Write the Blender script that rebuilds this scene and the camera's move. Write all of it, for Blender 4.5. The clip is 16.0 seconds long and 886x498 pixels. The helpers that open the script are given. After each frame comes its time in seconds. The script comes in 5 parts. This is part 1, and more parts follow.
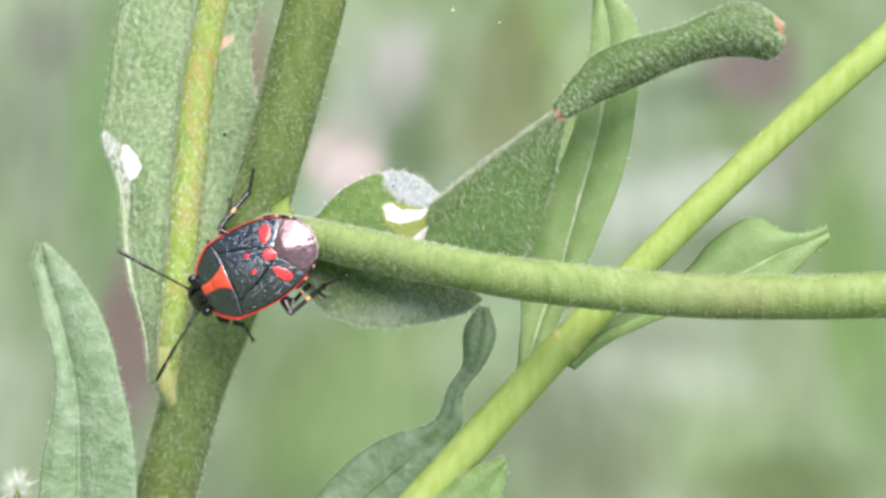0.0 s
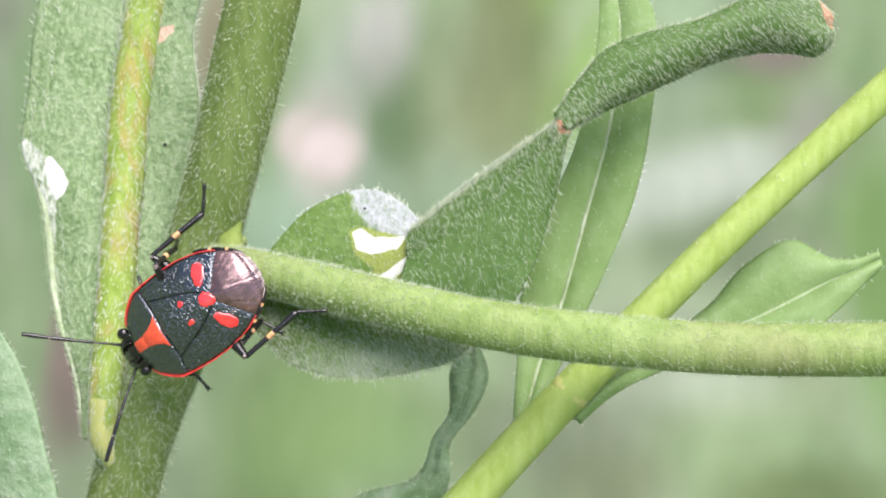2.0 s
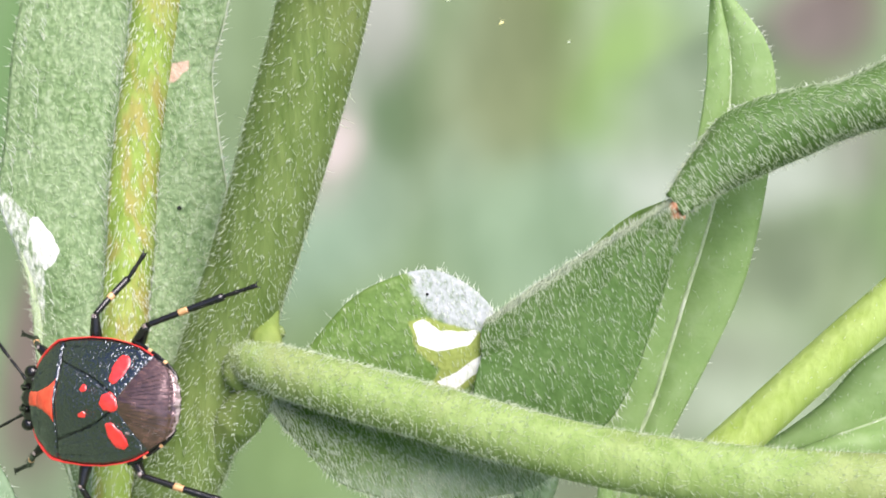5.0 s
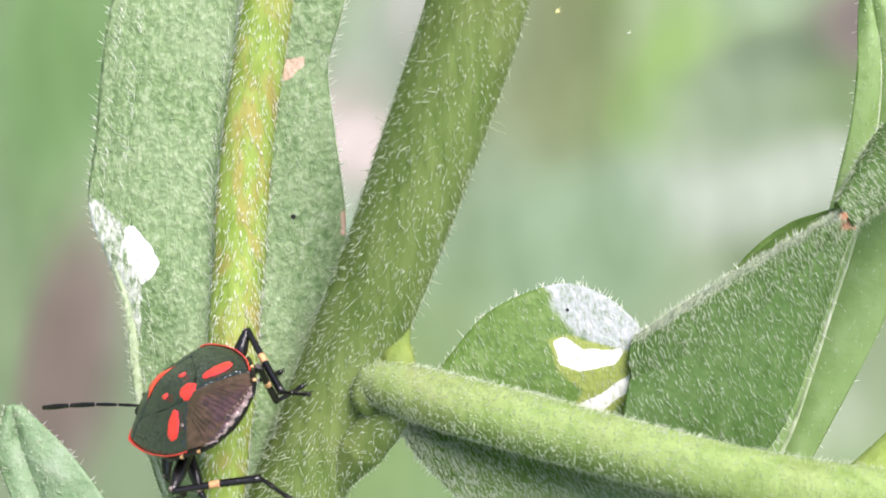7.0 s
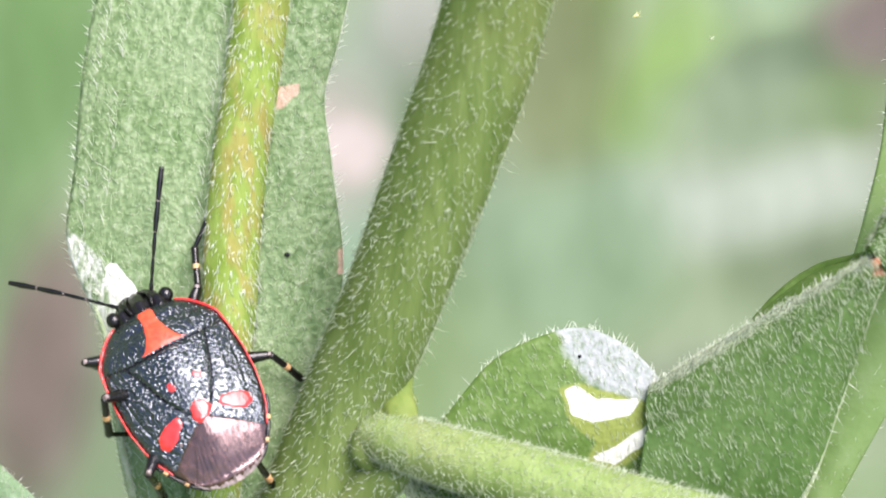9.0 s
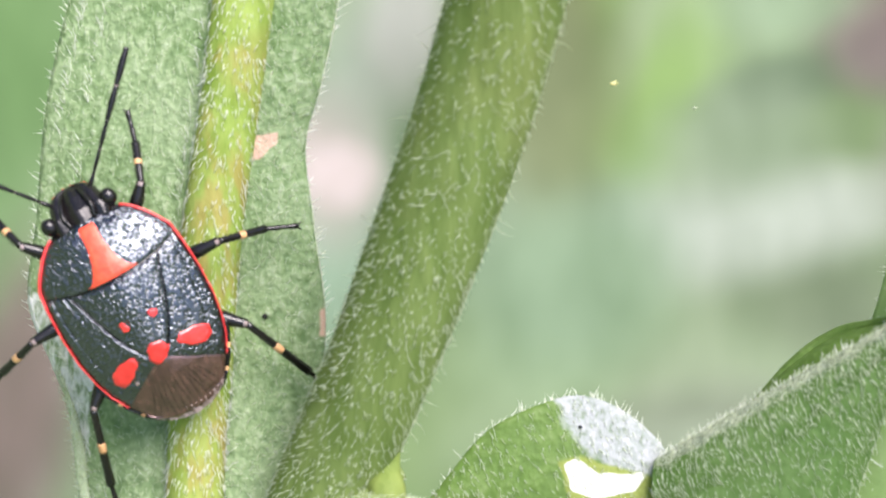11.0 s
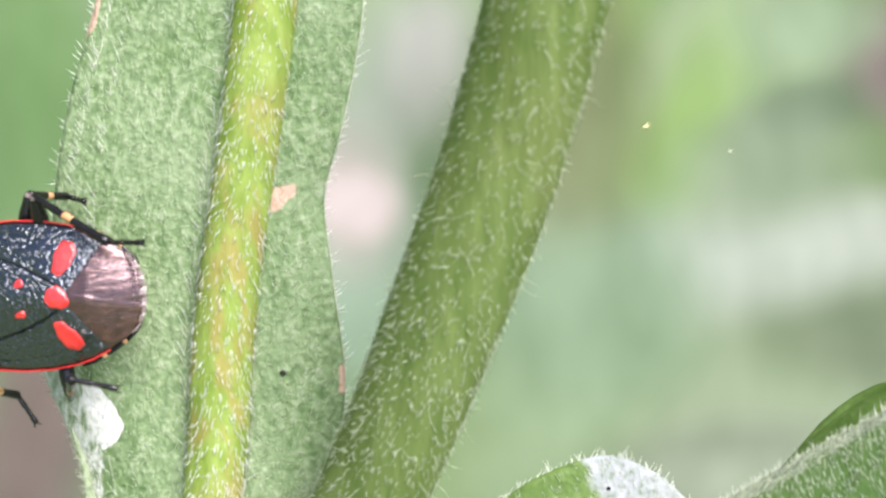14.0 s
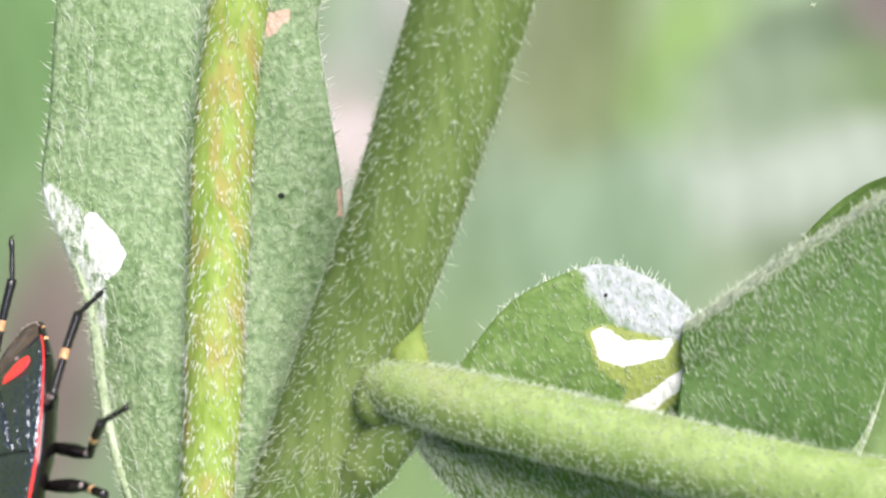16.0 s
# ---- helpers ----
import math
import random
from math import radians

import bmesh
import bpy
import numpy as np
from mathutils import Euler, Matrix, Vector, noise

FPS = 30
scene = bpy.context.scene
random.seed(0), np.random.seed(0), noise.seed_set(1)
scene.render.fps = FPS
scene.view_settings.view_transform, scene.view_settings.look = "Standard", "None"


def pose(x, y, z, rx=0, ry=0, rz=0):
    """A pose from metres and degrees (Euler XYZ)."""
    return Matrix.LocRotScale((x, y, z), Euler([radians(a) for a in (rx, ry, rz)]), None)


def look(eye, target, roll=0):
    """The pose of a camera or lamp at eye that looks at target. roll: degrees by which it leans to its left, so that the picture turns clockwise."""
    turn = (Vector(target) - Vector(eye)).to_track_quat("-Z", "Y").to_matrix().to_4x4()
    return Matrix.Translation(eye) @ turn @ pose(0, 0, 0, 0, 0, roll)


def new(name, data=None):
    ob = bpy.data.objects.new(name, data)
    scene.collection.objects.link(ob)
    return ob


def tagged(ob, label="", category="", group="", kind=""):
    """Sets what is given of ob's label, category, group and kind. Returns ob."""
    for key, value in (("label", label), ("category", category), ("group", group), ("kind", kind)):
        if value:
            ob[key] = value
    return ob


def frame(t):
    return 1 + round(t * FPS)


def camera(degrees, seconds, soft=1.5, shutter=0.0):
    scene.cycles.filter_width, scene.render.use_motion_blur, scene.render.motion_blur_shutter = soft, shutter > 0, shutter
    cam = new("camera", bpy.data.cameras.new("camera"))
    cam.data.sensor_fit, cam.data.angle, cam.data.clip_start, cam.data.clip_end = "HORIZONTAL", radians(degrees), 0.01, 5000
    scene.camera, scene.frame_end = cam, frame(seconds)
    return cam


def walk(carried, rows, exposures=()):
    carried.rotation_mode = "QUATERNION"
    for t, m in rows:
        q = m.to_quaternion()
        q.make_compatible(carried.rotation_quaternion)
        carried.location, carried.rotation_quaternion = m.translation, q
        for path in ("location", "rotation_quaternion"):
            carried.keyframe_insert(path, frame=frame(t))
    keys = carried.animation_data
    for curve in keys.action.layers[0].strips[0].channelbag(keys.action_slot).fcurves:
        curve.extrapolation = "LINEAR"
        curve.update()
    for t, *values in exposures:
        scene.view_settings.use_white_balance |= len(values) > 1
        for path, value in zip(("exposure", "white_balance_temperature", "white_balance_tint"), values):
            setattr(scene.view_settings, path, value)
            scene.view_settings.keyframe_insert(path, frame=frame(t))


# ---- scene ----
cam = camera(40, 16.0, 1.8)
PATH = [
    (0.0, pose(0.01829, -0.07237, 0.01927, 73.28, 2.53, 6.18)),
    (0.5, pose(0.01751, -0.07015, 0.02183, 71.93, 2.68, 5.91)),
    (1.0, pose(0.02019, -0.06351, 0.02128, 70.96, 3.23, 6.82)),
    (1.3, pose(0.01787, -0.05984, 0.02322, 69.59, 3.03, 6.20)),
    (1.5, pose(0.01761, -0.05783, 0.02424, 69.06, 3.05, 5.90)),
    (2.0, pose(0.01796, -0.05917, 0.02108, 69.86, 3.03, 5.99)),
    (2.3, pose(0.01702, -0.05789, 0.02430, 69.26, 2.94, 5.51)),
    (2.5, pose(0.01721, -0.05743, 0.02517, 68.67, 2.81, 5.62)),
    (3.0, pose(0.01968, -0.05431, 0.02540, 67.56, 3.00, 6.57)),
    (3.5, pose(0.01767, -0.05188, 0.02412, 67.41, 2.78, 6.08)),
    (3.7, pose(0.01757, -0.05008, 0.02565, 66.39, 2.91, 6.19)),
    (5.8, pose(0.00675, -0.04640, 0.02507, 64.61, 0.97, 0.69)),
    (6.0, pose(0.00686, -0.04628, 0.02452, 64.36, 1.12, 0.52)),
    (6.5, pose(0.00371, -0.04427, 0.02542, 64.12, 0.39, 0.13)),
    (7.0, pose(0.00140, -0.04314, 0.02451, 65.00, -0.00, -0.00)),
    (7.5, pose(0.00392, -0.04194, 0.02564, 64.20, 0.02, 0.07)),
    (8.0, pose(0.00409, -0.04151, 0.02495, 64.32, -0.02, 0.06)),
    (8.5, pose(0.00277, -0.04104, 0.02451, 64.51, 0.00, -0.46)),
    (9.0, pose(0.00036, -0.03917, 0.02549, 63.83, -0.63, -0.87)),
    (9.2, pose(0.00095, -0.03828, 0.02616, 63.81, -0.81, -0.74)),
    (11.3, pose(0.00059, -0.03495, 0.02603, 63.68, -0.63, -1.27)),
    (11.5, pose(0.00083, -0.03488, 0.02573, 63.88, -0.81, -1.75)),
    (12.0, pose(0.00136, -0.03504, 0.02592, 64.46, -0.96, -1.99)),
    (12.5, pose(0.00088, -0.03443, 0.02640, 64.28, -0.57, -0.97)),
    (13.0, pose(-0.00018, -0.03380, 0.02677, 63.88, -0.34, -0.45)),
    (13.5, pose(-0.00103, -0.03356, 0.02672, 64.09, -0.15, -0.30)),
    (14.0, pose(0.00047, -0.03318, 0.02693, 64.08, -0.25, -0.34)),
    (14.5, pose(0.00083, -0.03377, 0.02621, 64.70, -0.30, -0.58)),
    (15.0, pose(-0.00013, -0.03410, 0.02537, 64.03, -0.26, -1.11)),
    (15.5, pose(-0.00072, -0.03449, 0.02485, 64.55, -0.04, -0.88)),
    (16.0, pose(0.00067, -0.03713, 0.01993, 66.19, 1.31, -0.86)),
]
walk(cam, PATH, [(0.0, 1.53, 6480, 20.0), (2.0, 1.6, 6480, 20.0), (4.5, 1.63, 6480, 20.0), (16.0, 1.64, 6480, 20.0)])
cam.data.dof.use_dof = True
cam.data.dof.focus_distance = 0.052
cam.data.dof.aperture_fstop = 125.0

# ---- world and sun ----
world = bpy.data.worlds.new("sky")
scene.world = world
world.use_nodes = True
wn = world.node_tree
sky = wn.nodes.new("ShaderNodeTexSky")
sky.sky_type = "NISHITA"
sky.sun_disc = False
sky.sun_elevation = radians(59)
sky.sun_rotation = radians(136)
wn.links.new(sky.outputs[0], wn.nodes["Background"].inputs[0])
wn.nodes["Background"].inputs[1].default_value = 0.08
sun = new("sun", bpy.data.lights.new("sun", "SUN"))
sun.data.energy = 3.05
sun.data.angle = radians(46)
sun.data.color = (1.0, 0.96, 0.9)
SUN_WAY = Vector((math.sin(radians(136)) * math.cos(radians(59)), math.cos(radians(136)) * math.cos(radians(59)), math.sin(radians(59))))
sun.matrix_world = look(SUN_WAY * 3, (0, 0, 0))

# ---- materials ----


def material(name, rough=0.5, metal=0.0, spec=0.5):
    m = bpy.data.materials.new(name)
    m.use_nodes = True
    b = m.node_tree.nodes["Principled BSDF"]
    b.inputs["Roughness"].default_value = rough
    b.inputs["Metallic"].default_value = metal
    b.inputs["Specular IOR Level"].default_value = spec
    return m, m.node_tree, b


def noise_node(nt, scale, detail=4.0, stretch=None, rough=0.6):
    tc = nt.nodes.new("ShaderNodeTexCoord")
    mp = nt.nodes.new("ShaderNodeMapping")
    if stretch:
        mp.inputs["Scale"].default_value = stretch
    n = nt.nodes.new("ShaderNodeTexNoise")
    n.inputs["Scale"].default_value = scale
    n.inputs["Detail"].default_value = detail
    n.inputs["Roughness"].default_value = rough
    nt.links.new(tc.outputs["Object"], mp.inputs[0])
    nt.links.new(mp.outputs[0], n.inputs["Vector"])
    return n.outputs["Fac"]


def ramp(nt, fac, stops):
    r = nt.nodes.new("ShaderNodeValToRGB")
    while len(r.color_ramp.elements) < len(stops):
        r.color_ramp.elements.new(0.5)
    for e, (p, c) in zip(r.color_ramp.elements, stops):
        e.position = p
        e.color = (*c, 1)
    nt.links.new(fac, r.inputs[0])
    return r.outputs[0]


def mix(nt, fac, a, b, blend="MIX"):
    n = nt.nodes.new("ShaderNodeMix")
    n.data_type = "RGBA"
    n.blend_type = blend
    if isinstance(fac, float):
        n.inputs[0].default_value = fac
    else:
        nt.links.new(fac, n.inputs[0])
    for s, v in ((n.inputs[6], a), (n.inputs[7], b)):
        if isinstance(v, tuple):
            s.default_value = (*v, 1)
        else:
            nt.links.new(v, s)
    return n.outputs[2]


def bump(nt, b, height, strength, distance):
    n = nt.nodes.new("ShaderNodeBump")
    n.inputs["Strength"].default_value = strength
    n.inputs["Distance"].default_value = distance
    nt.links.new(height, n.inputs["Height"])
    nt.links.new(n.outputs[0], b.inputs["Normal"])


def see_through(nt, b, colour, amount):
    """Light that comes through a thin leaf."""
    t = nt.nodes.new("ShaderNodeBsdfTranslucent")
    if isinstance(colour, tuple):
        t.inputs[0].default_value = (*colour, 1)
    else:
        nt.links.new(colour, t.inputs[0])
    m = nt.nodes.new("ShaderNodeMixShader")
    m.inputs[0].default_value = amount
    nt.links.new(b.outputs[0], m.inputs[1])
    nt.links.new(t.outputs[0], m.inputs[2])
    nt.links.new(m.outputs[0], nt.nodes["Material Output"].inputs[0])


def attribute(nt, name):
    a = nt.nodes.new("ShaderNodeAttribute")
    a.attribute_name = name
    return a.outputs["Fac"]


def edge_of(nt, fac, wobble, lo=0.4, hi=0.6):
    """A ragged threshold of a stain's field."""
    add = nt.nodes.new("ShaderNodeMath")
    add.operation = "MULTIPLY_ADD"
    nt.links.new(wobble, add.inputs[0])
    add.inputs[1].default_value = 0.7
    nt.links.new(fac, add.inputs[2])
    r = nt.nodes.new("ShaderNodeMapRange")
    r.inputs["From Min"].default_value = lo + 0.35
    r.inputs["From Max"].default_value = hi + 0.35
    nt.links.new(add.outputs[0], r.inputs["Value"])
    return r.outputs[0]


def leaf_material(name, dark, mid, pale, through_amount=0.25, stains=False, grain=2600, tilt=None, relief=0.00035, dried=((0.36, (0.17, 0.26, 0.12)), (0.47, (0.44, 0.5, 0.38)), (0.58, (0.74, 0.76, 0.71))), scar=(0.66, 0.45, 0.34), blister=0.0):
    m, nt, b = material(name, rough=0.6, spec=0.3)
    fine = noise_node(nt, grain, 5, tilt)
    broad = noise_node(nt, 260, 3)
    height = fine
    if blister:
        # small domed cells between sunken veinlets, drawn out of true by the grain
        tc = nt.nodes.new("ShaderNodeTexCoord")
        warp = nt.nodes.new("ShaderNodeTexNoise")
        warp.inputs["Scale"].default_value = grain * 0.5
        nt.links.new(tc.outputs["Object"], warp.inputs["Vector"])
        shift = nt.nodes.new("ShaderNodeMix")
        shift.data_type = "VECTOR"
        shift.blend_type = "MIX"
        shift.inputs[0].default_value = 0.00022
        nt.links.new(tc.outputs["Object"], shift.inputs[4])
        nt.links.new(warp.outputs["Color"], shift.inputs[5])
        cells = nt.nodes.new("ShaderNodeTexVoronoi")
        cells.feature = "SMOOTH_F1"
        cells.inputs["Smoothness"].default_value = 0.35
        cells.inputs["Scale"].default_value = blister
        nt.links.new(shift.outputs[1], cells.inputs["Vector"])
        dome = nt.nodes.new("ShaderNodeMath")
        dome.operation = "MULTIPLY_ADD"
        nt.links.new(cells.outputs["Distance"], dome.inputs[0])
        dome.inputs[1].default_value = -0.24
        nt.links.new(fine, dome.inputs[2])
        lift = nt.nodes.new("ShaderNodeMath")
        lift.operation = "ADD"
        nt.links.new(dome.outputs[0], lift.inputs[0])
        lift.inputs[1].default_value = 0.11
        height = lift.outputs[0]
    c = ramp(nt, height, [(0.3, dark), (0.52, mid), (0.72, pale)])
    c = mix(nt, ramp(nt, broad, [(0.35, (0, 0, 0)), (0.7, (0.45, 0.45, 0.45))]), c, pale)
    if stains:
        wob = noise_node(nt, 1500, 3)
        c = mix(nt, edge_of(nt, attribute(nt, "felt"), wob, 0.1, 0.9), c, ramp(nt, fine, [(0.35, (0.15, 0.24, 0.1)), (0.65, (0.38, 0.46, 0.33))]))
        dry = edge_of(nt, attribute(nt, "dry"), wob)
        streak = noise_node(nt, 4200, 4, (1.0, 1.0, 0.16), 0.7)
        c = mix(nt, dry, c, ramp(nt, streak, dried))
        yellow = edge_of(nt, attribute(nt, "rim"), wob)
        c = mix(nt, yellow, c, (0.30, 0.36, 0.09))
        c = mix(nt, edge_of(nt, attribute(nt, "brown"), wob), c, scar)
        c = mix(nt, edge_of(nt, attribute(nt, "bleach"), wob, 0.45, 0.55), c, (0.88, 0.88, 0.85))
    nt.links.new(c, b.inputs["Base Color"])
    bump(nt, b, height, 0.9, relief)
    see_through(nt, b, mix(nt, 0.5, c, (0.30, 0.42, 0.06)), through_amount)
    return m


def stem_material(name, dark, mid, red, red_amount, through_amount=0.12, flush=None):
    m, nt, b = material(name, rough=0.68, spec=0.2)
    long_grain = noise_node(nt, 1500, 4, (1.0, 1.0, 0.18))
    broad = noise_node(nt, 170, 3)
    c = ramp(nt, long_grain, [(0.33, dark), (0.62, mid)])
    c = mix(nt, ramp(nt, broad, [(0.5, (0, 0, 0)), (0.72, (red_amount,) * 3)]), c, red)
    if flush:
        c = mix(nt, ramp(nt, noise_node(nt, 1100, 3, (1.0, 1.0, 0.22)), [(0.5, (0, 0, 0)), (0.64, (0.55, 0.55, 0.55))]), c, flush)
    nt.links.new(c, b.inputs["Base Color"])
    bump(nt, b, long_grain, 0.7, 0.00018)
    see_through(nt, b, (0.35, 0.45, 0.06), through_amount)
    return m


PALE = [(0.34, (0.24, 0.30, 0.24)), (0.48, (0.42, 0.46, 0.46)), (0.66, (0.56, 0.58, 0.62))]
FADED = [(0.3, (0.13, 0.18, 0.10)), (0.65, (0.30, 0.34, 0.28))]
LEAF_GREY = leaf_material("felted leaf", (0.085, 0.168, 0.052), (0.195, 0.3, 0.126), (0.37, 0.46, 0.285), 0.25, True, 3000, (1.0, 1.0, 0.6), 0.00017, blister=4200)
LEAF_DISC = leaf_material("clasping leaf", (0.06, 0.14, 0.018), (0.115, 0.22, 0.038), (0.2, 0.3, 0.10), 0.45, True, 2200, (1.0, 1.0, 0.6), 0.0001, PALE, blister=4600)
LEAF_FOLD = leaf_material("folded leaf", (0.05, 0.115, 0.022), (0.075, 0.155, 0.036), (0.115, 0.2, 0.062), 0.32, True, 2200, (1.0, 1.0, 0.6), 0.00008, FADED, (0.58, 0.25, 0.15), blister=4200)
LEAF_PALE = leaf_material("pale rolled margin", (0.2, 0.29, 0.13), (0.31, 0.4, 0.22), (0.5, 0.56, 0.42), 0.2, False, 2600, (1.0, 1.0, 0.4), 0.0002)
LEAF_FRESH = leaf_material("smooth leaf", (0.185, 0.31, 0.095), (0.24, 0.375, 0.135), (0.31, 0.44, 0.2), 0.45, False, 900, None, 0.0001)
LEAF_BLUE = leaf_material("blue green leaf", (0.11, 0.2, 0.085), (0.17, 0.27, 0.14), (0.26, 0.34, 0.23), 0.25, False, 900)
STEM_OLIVE = stem_material("olive stem", (0.098, 0.155, 0.036), (0.162, 0.225, 0.068), (0.18, 0.17, 0.06), 0.3)
STEM_LIGHT = stem_material("light green branch", (0.14, 0.215, 0.055), (0.21, 0.29, 0.097), (0.21, 0.19, 0.1), 0.4)
STEM_RIB = stem_material("yellow green midrib", (0.16, 0.25, 0.035), (0.265, 0.36, 0.085), (0.34, 0.22, 0.09), 0.5, 0.12, (0.33, 0.23, 0.075))
STEM_AXIL = stem_material("smooth fork", (0.115, 0.172, 0.034), (0.175, 0.235, 0.058), (0.2, 0.21, 0.065), 0.3, 0.1)
STEM_FAR = stem_material("yellow green stem", (0.28, 0.39, 0.085), (0.36, 0.47, 0.14), (0.36, 0.38, 0.14), 0.3, 0.25)
STEM_NODE = stem_material("pale node", (0.38, 0.43, 0.13), (0.47, 0.48, 0.18), (0.48, 0.38, 0.2), 0.3, 0.2)

HAIR, nt, b = material("white plant hair", rough=0.4)
b.inputs["Base Color"].default_value = (0.85, 0.88, 0.8, 1)
see_through(nt, b, (0.8, 0.84, 0.72), 0.45)

FLUFF, nt, b = material("yellow fluff", rough=0.5)
b.inputs["Base Color"].default_value = (0.85, 0.8, 0.4, 1)
see_through(nt, b, (0.85, 0.8, 0.4), 0.4)

LEAF_HAIR, nt, b = material("pale green hair", rough=0.45)
b.inputs["Base Color"].default_value = (0.66, 0.72, 0.57, 1)
see_through(nt, b, (0.64, 0.72, 0.5), 0.5)

BLACK, nt, b = material("black shell", rough=0.2, spec=0.5)
nt.links.new(ramp(nt, noise_node(nt, 900, 3), [(0.3, (0.002, 0.0025, 0.0025)), (0.75, (0.006, 0.007, 0.008))]), b.inputs["Base Color"])
tco = nt.nodes.new("ShaderNodeTexCoord")
vor = nt.nodes.new("ShaderNodeTexVoronoi")
vor.inputs["Scale"].default_value = 7400
nt.links.new(tco.outputs["Object"], vor.inputs["Vector"])
pit = nt.nodes.new("ShaderNodeMapRange")
pit.interpolation_type = "SMOOTHSTEP"
pit.inputs["From Min"].default_value = 0.08
pit.inputs["From Max"].default_value = 0.6
nt.links.new(vor.outputs["Distance"], pit.inputs["Value"])
wrinkle = noise_node(nt, 4200, 3, (0.55, 1.0, 1.0), 0.7)
lumps = nt.nodes.new("ShaderNodeMath")
lumps.operation = "MULTIPLY_ADD"
nt.links.new(wrinkle, lumps.inputs[0])
lumps.inputs[1].default_value = 1.6
nt.links.new(pit.outputs[0], lumps.inputs[2])
bump(nt, b, lumps.outputs[0], 1.0, 0.00003)
b.inputs["IOR"].default_value = 2.15
b.inputs["Specular Tint"].default_value = (0.84, 0.92, 1.0, 1)

PALE_SHELL, nt, b = material("pale wing hem", rough=0.28, spec=0.8)
nt.links.new(ramp(nt, noise_node(nt, 4000, 3), [(0.3, (0.14, 0.1, 0.09)), (0.7, (0.42, 0.34, 0.33))]), b.inputs["Base Color"])
bump(nt, b, noise_node(nt, 6000, 2), 0.5, 0.00005)
see_through(nt, b, (0.5, 0.42, 0.36), 0.3)

SMOOTH_BLACK, nt, b = material("smooth black", rough=0.26, spec=0.5)
nt.links.new(ramp(nt, noise_node(nt, 2500, 3), [(0.3, (0.003, 0.0026, 0.0026)), (0.75, (0.009, 0.007, 0.007))]), b.inputs["Base Color"])
bump(nt, b, noise_node(nt, 5000, 3), 0.3, 0.00005)

RED, nt, b = material("red shell", rough=0.28, spec=0.9)
nt.links.new(ramp(nt, noise_node(nt, 3500, 3), [(0.3, (0.5, 0.016, 0.014)), (0.75, (0.72, 0.04, 0.035))]), b.inputs["Base Color"])
bump(nt, b, noise_node(nt, 5500, 2), 0.4, 0.00005)

ORANGE, nt, b = material("orange shell", rough=0.42, spec=0.5)
nt.links.new(ramp(nt, noise_node(nt, 3500, 3), [(0.3, (0.55, 0.045, 0.02)), (0.75, (0.75, 0.1, 0.045))]), b.inputs["Base Color"])
bump(nt, b, noise_node(nt, 5500, 2), 0.4, 0.00005)

CREAM, nt, b = material("cream band", rough=0.45)
nt.links.new(ramp(nt, noise_node(nt, 3000, 2), [(0.3, (0.36, 0.19, 0.08)), (0.7, (0.6, 0.36, 0.17))]), b.inputs["Base Color"])

MEMBRANE, nt, b = material("brown wing membrane", rough=0.25, spec=0.6)
rib = noise_node(nt, 5200, 4, (0.3, 1.0, 1.0))
nt.links.new(ramp(nt, rib, [(0.35, (0.022, 0.011, 0.008)), (0.65, (0.07, 0.036, 0.027))]), b.inputs["Base Color"])
bump(nt, b, rib, 0.9, 0.00002)
b.inputs["IOR"].default_value = 1.95
b.inputs["Specular Tint"].default_value = (1.0, 0.74, 0.76, 1)

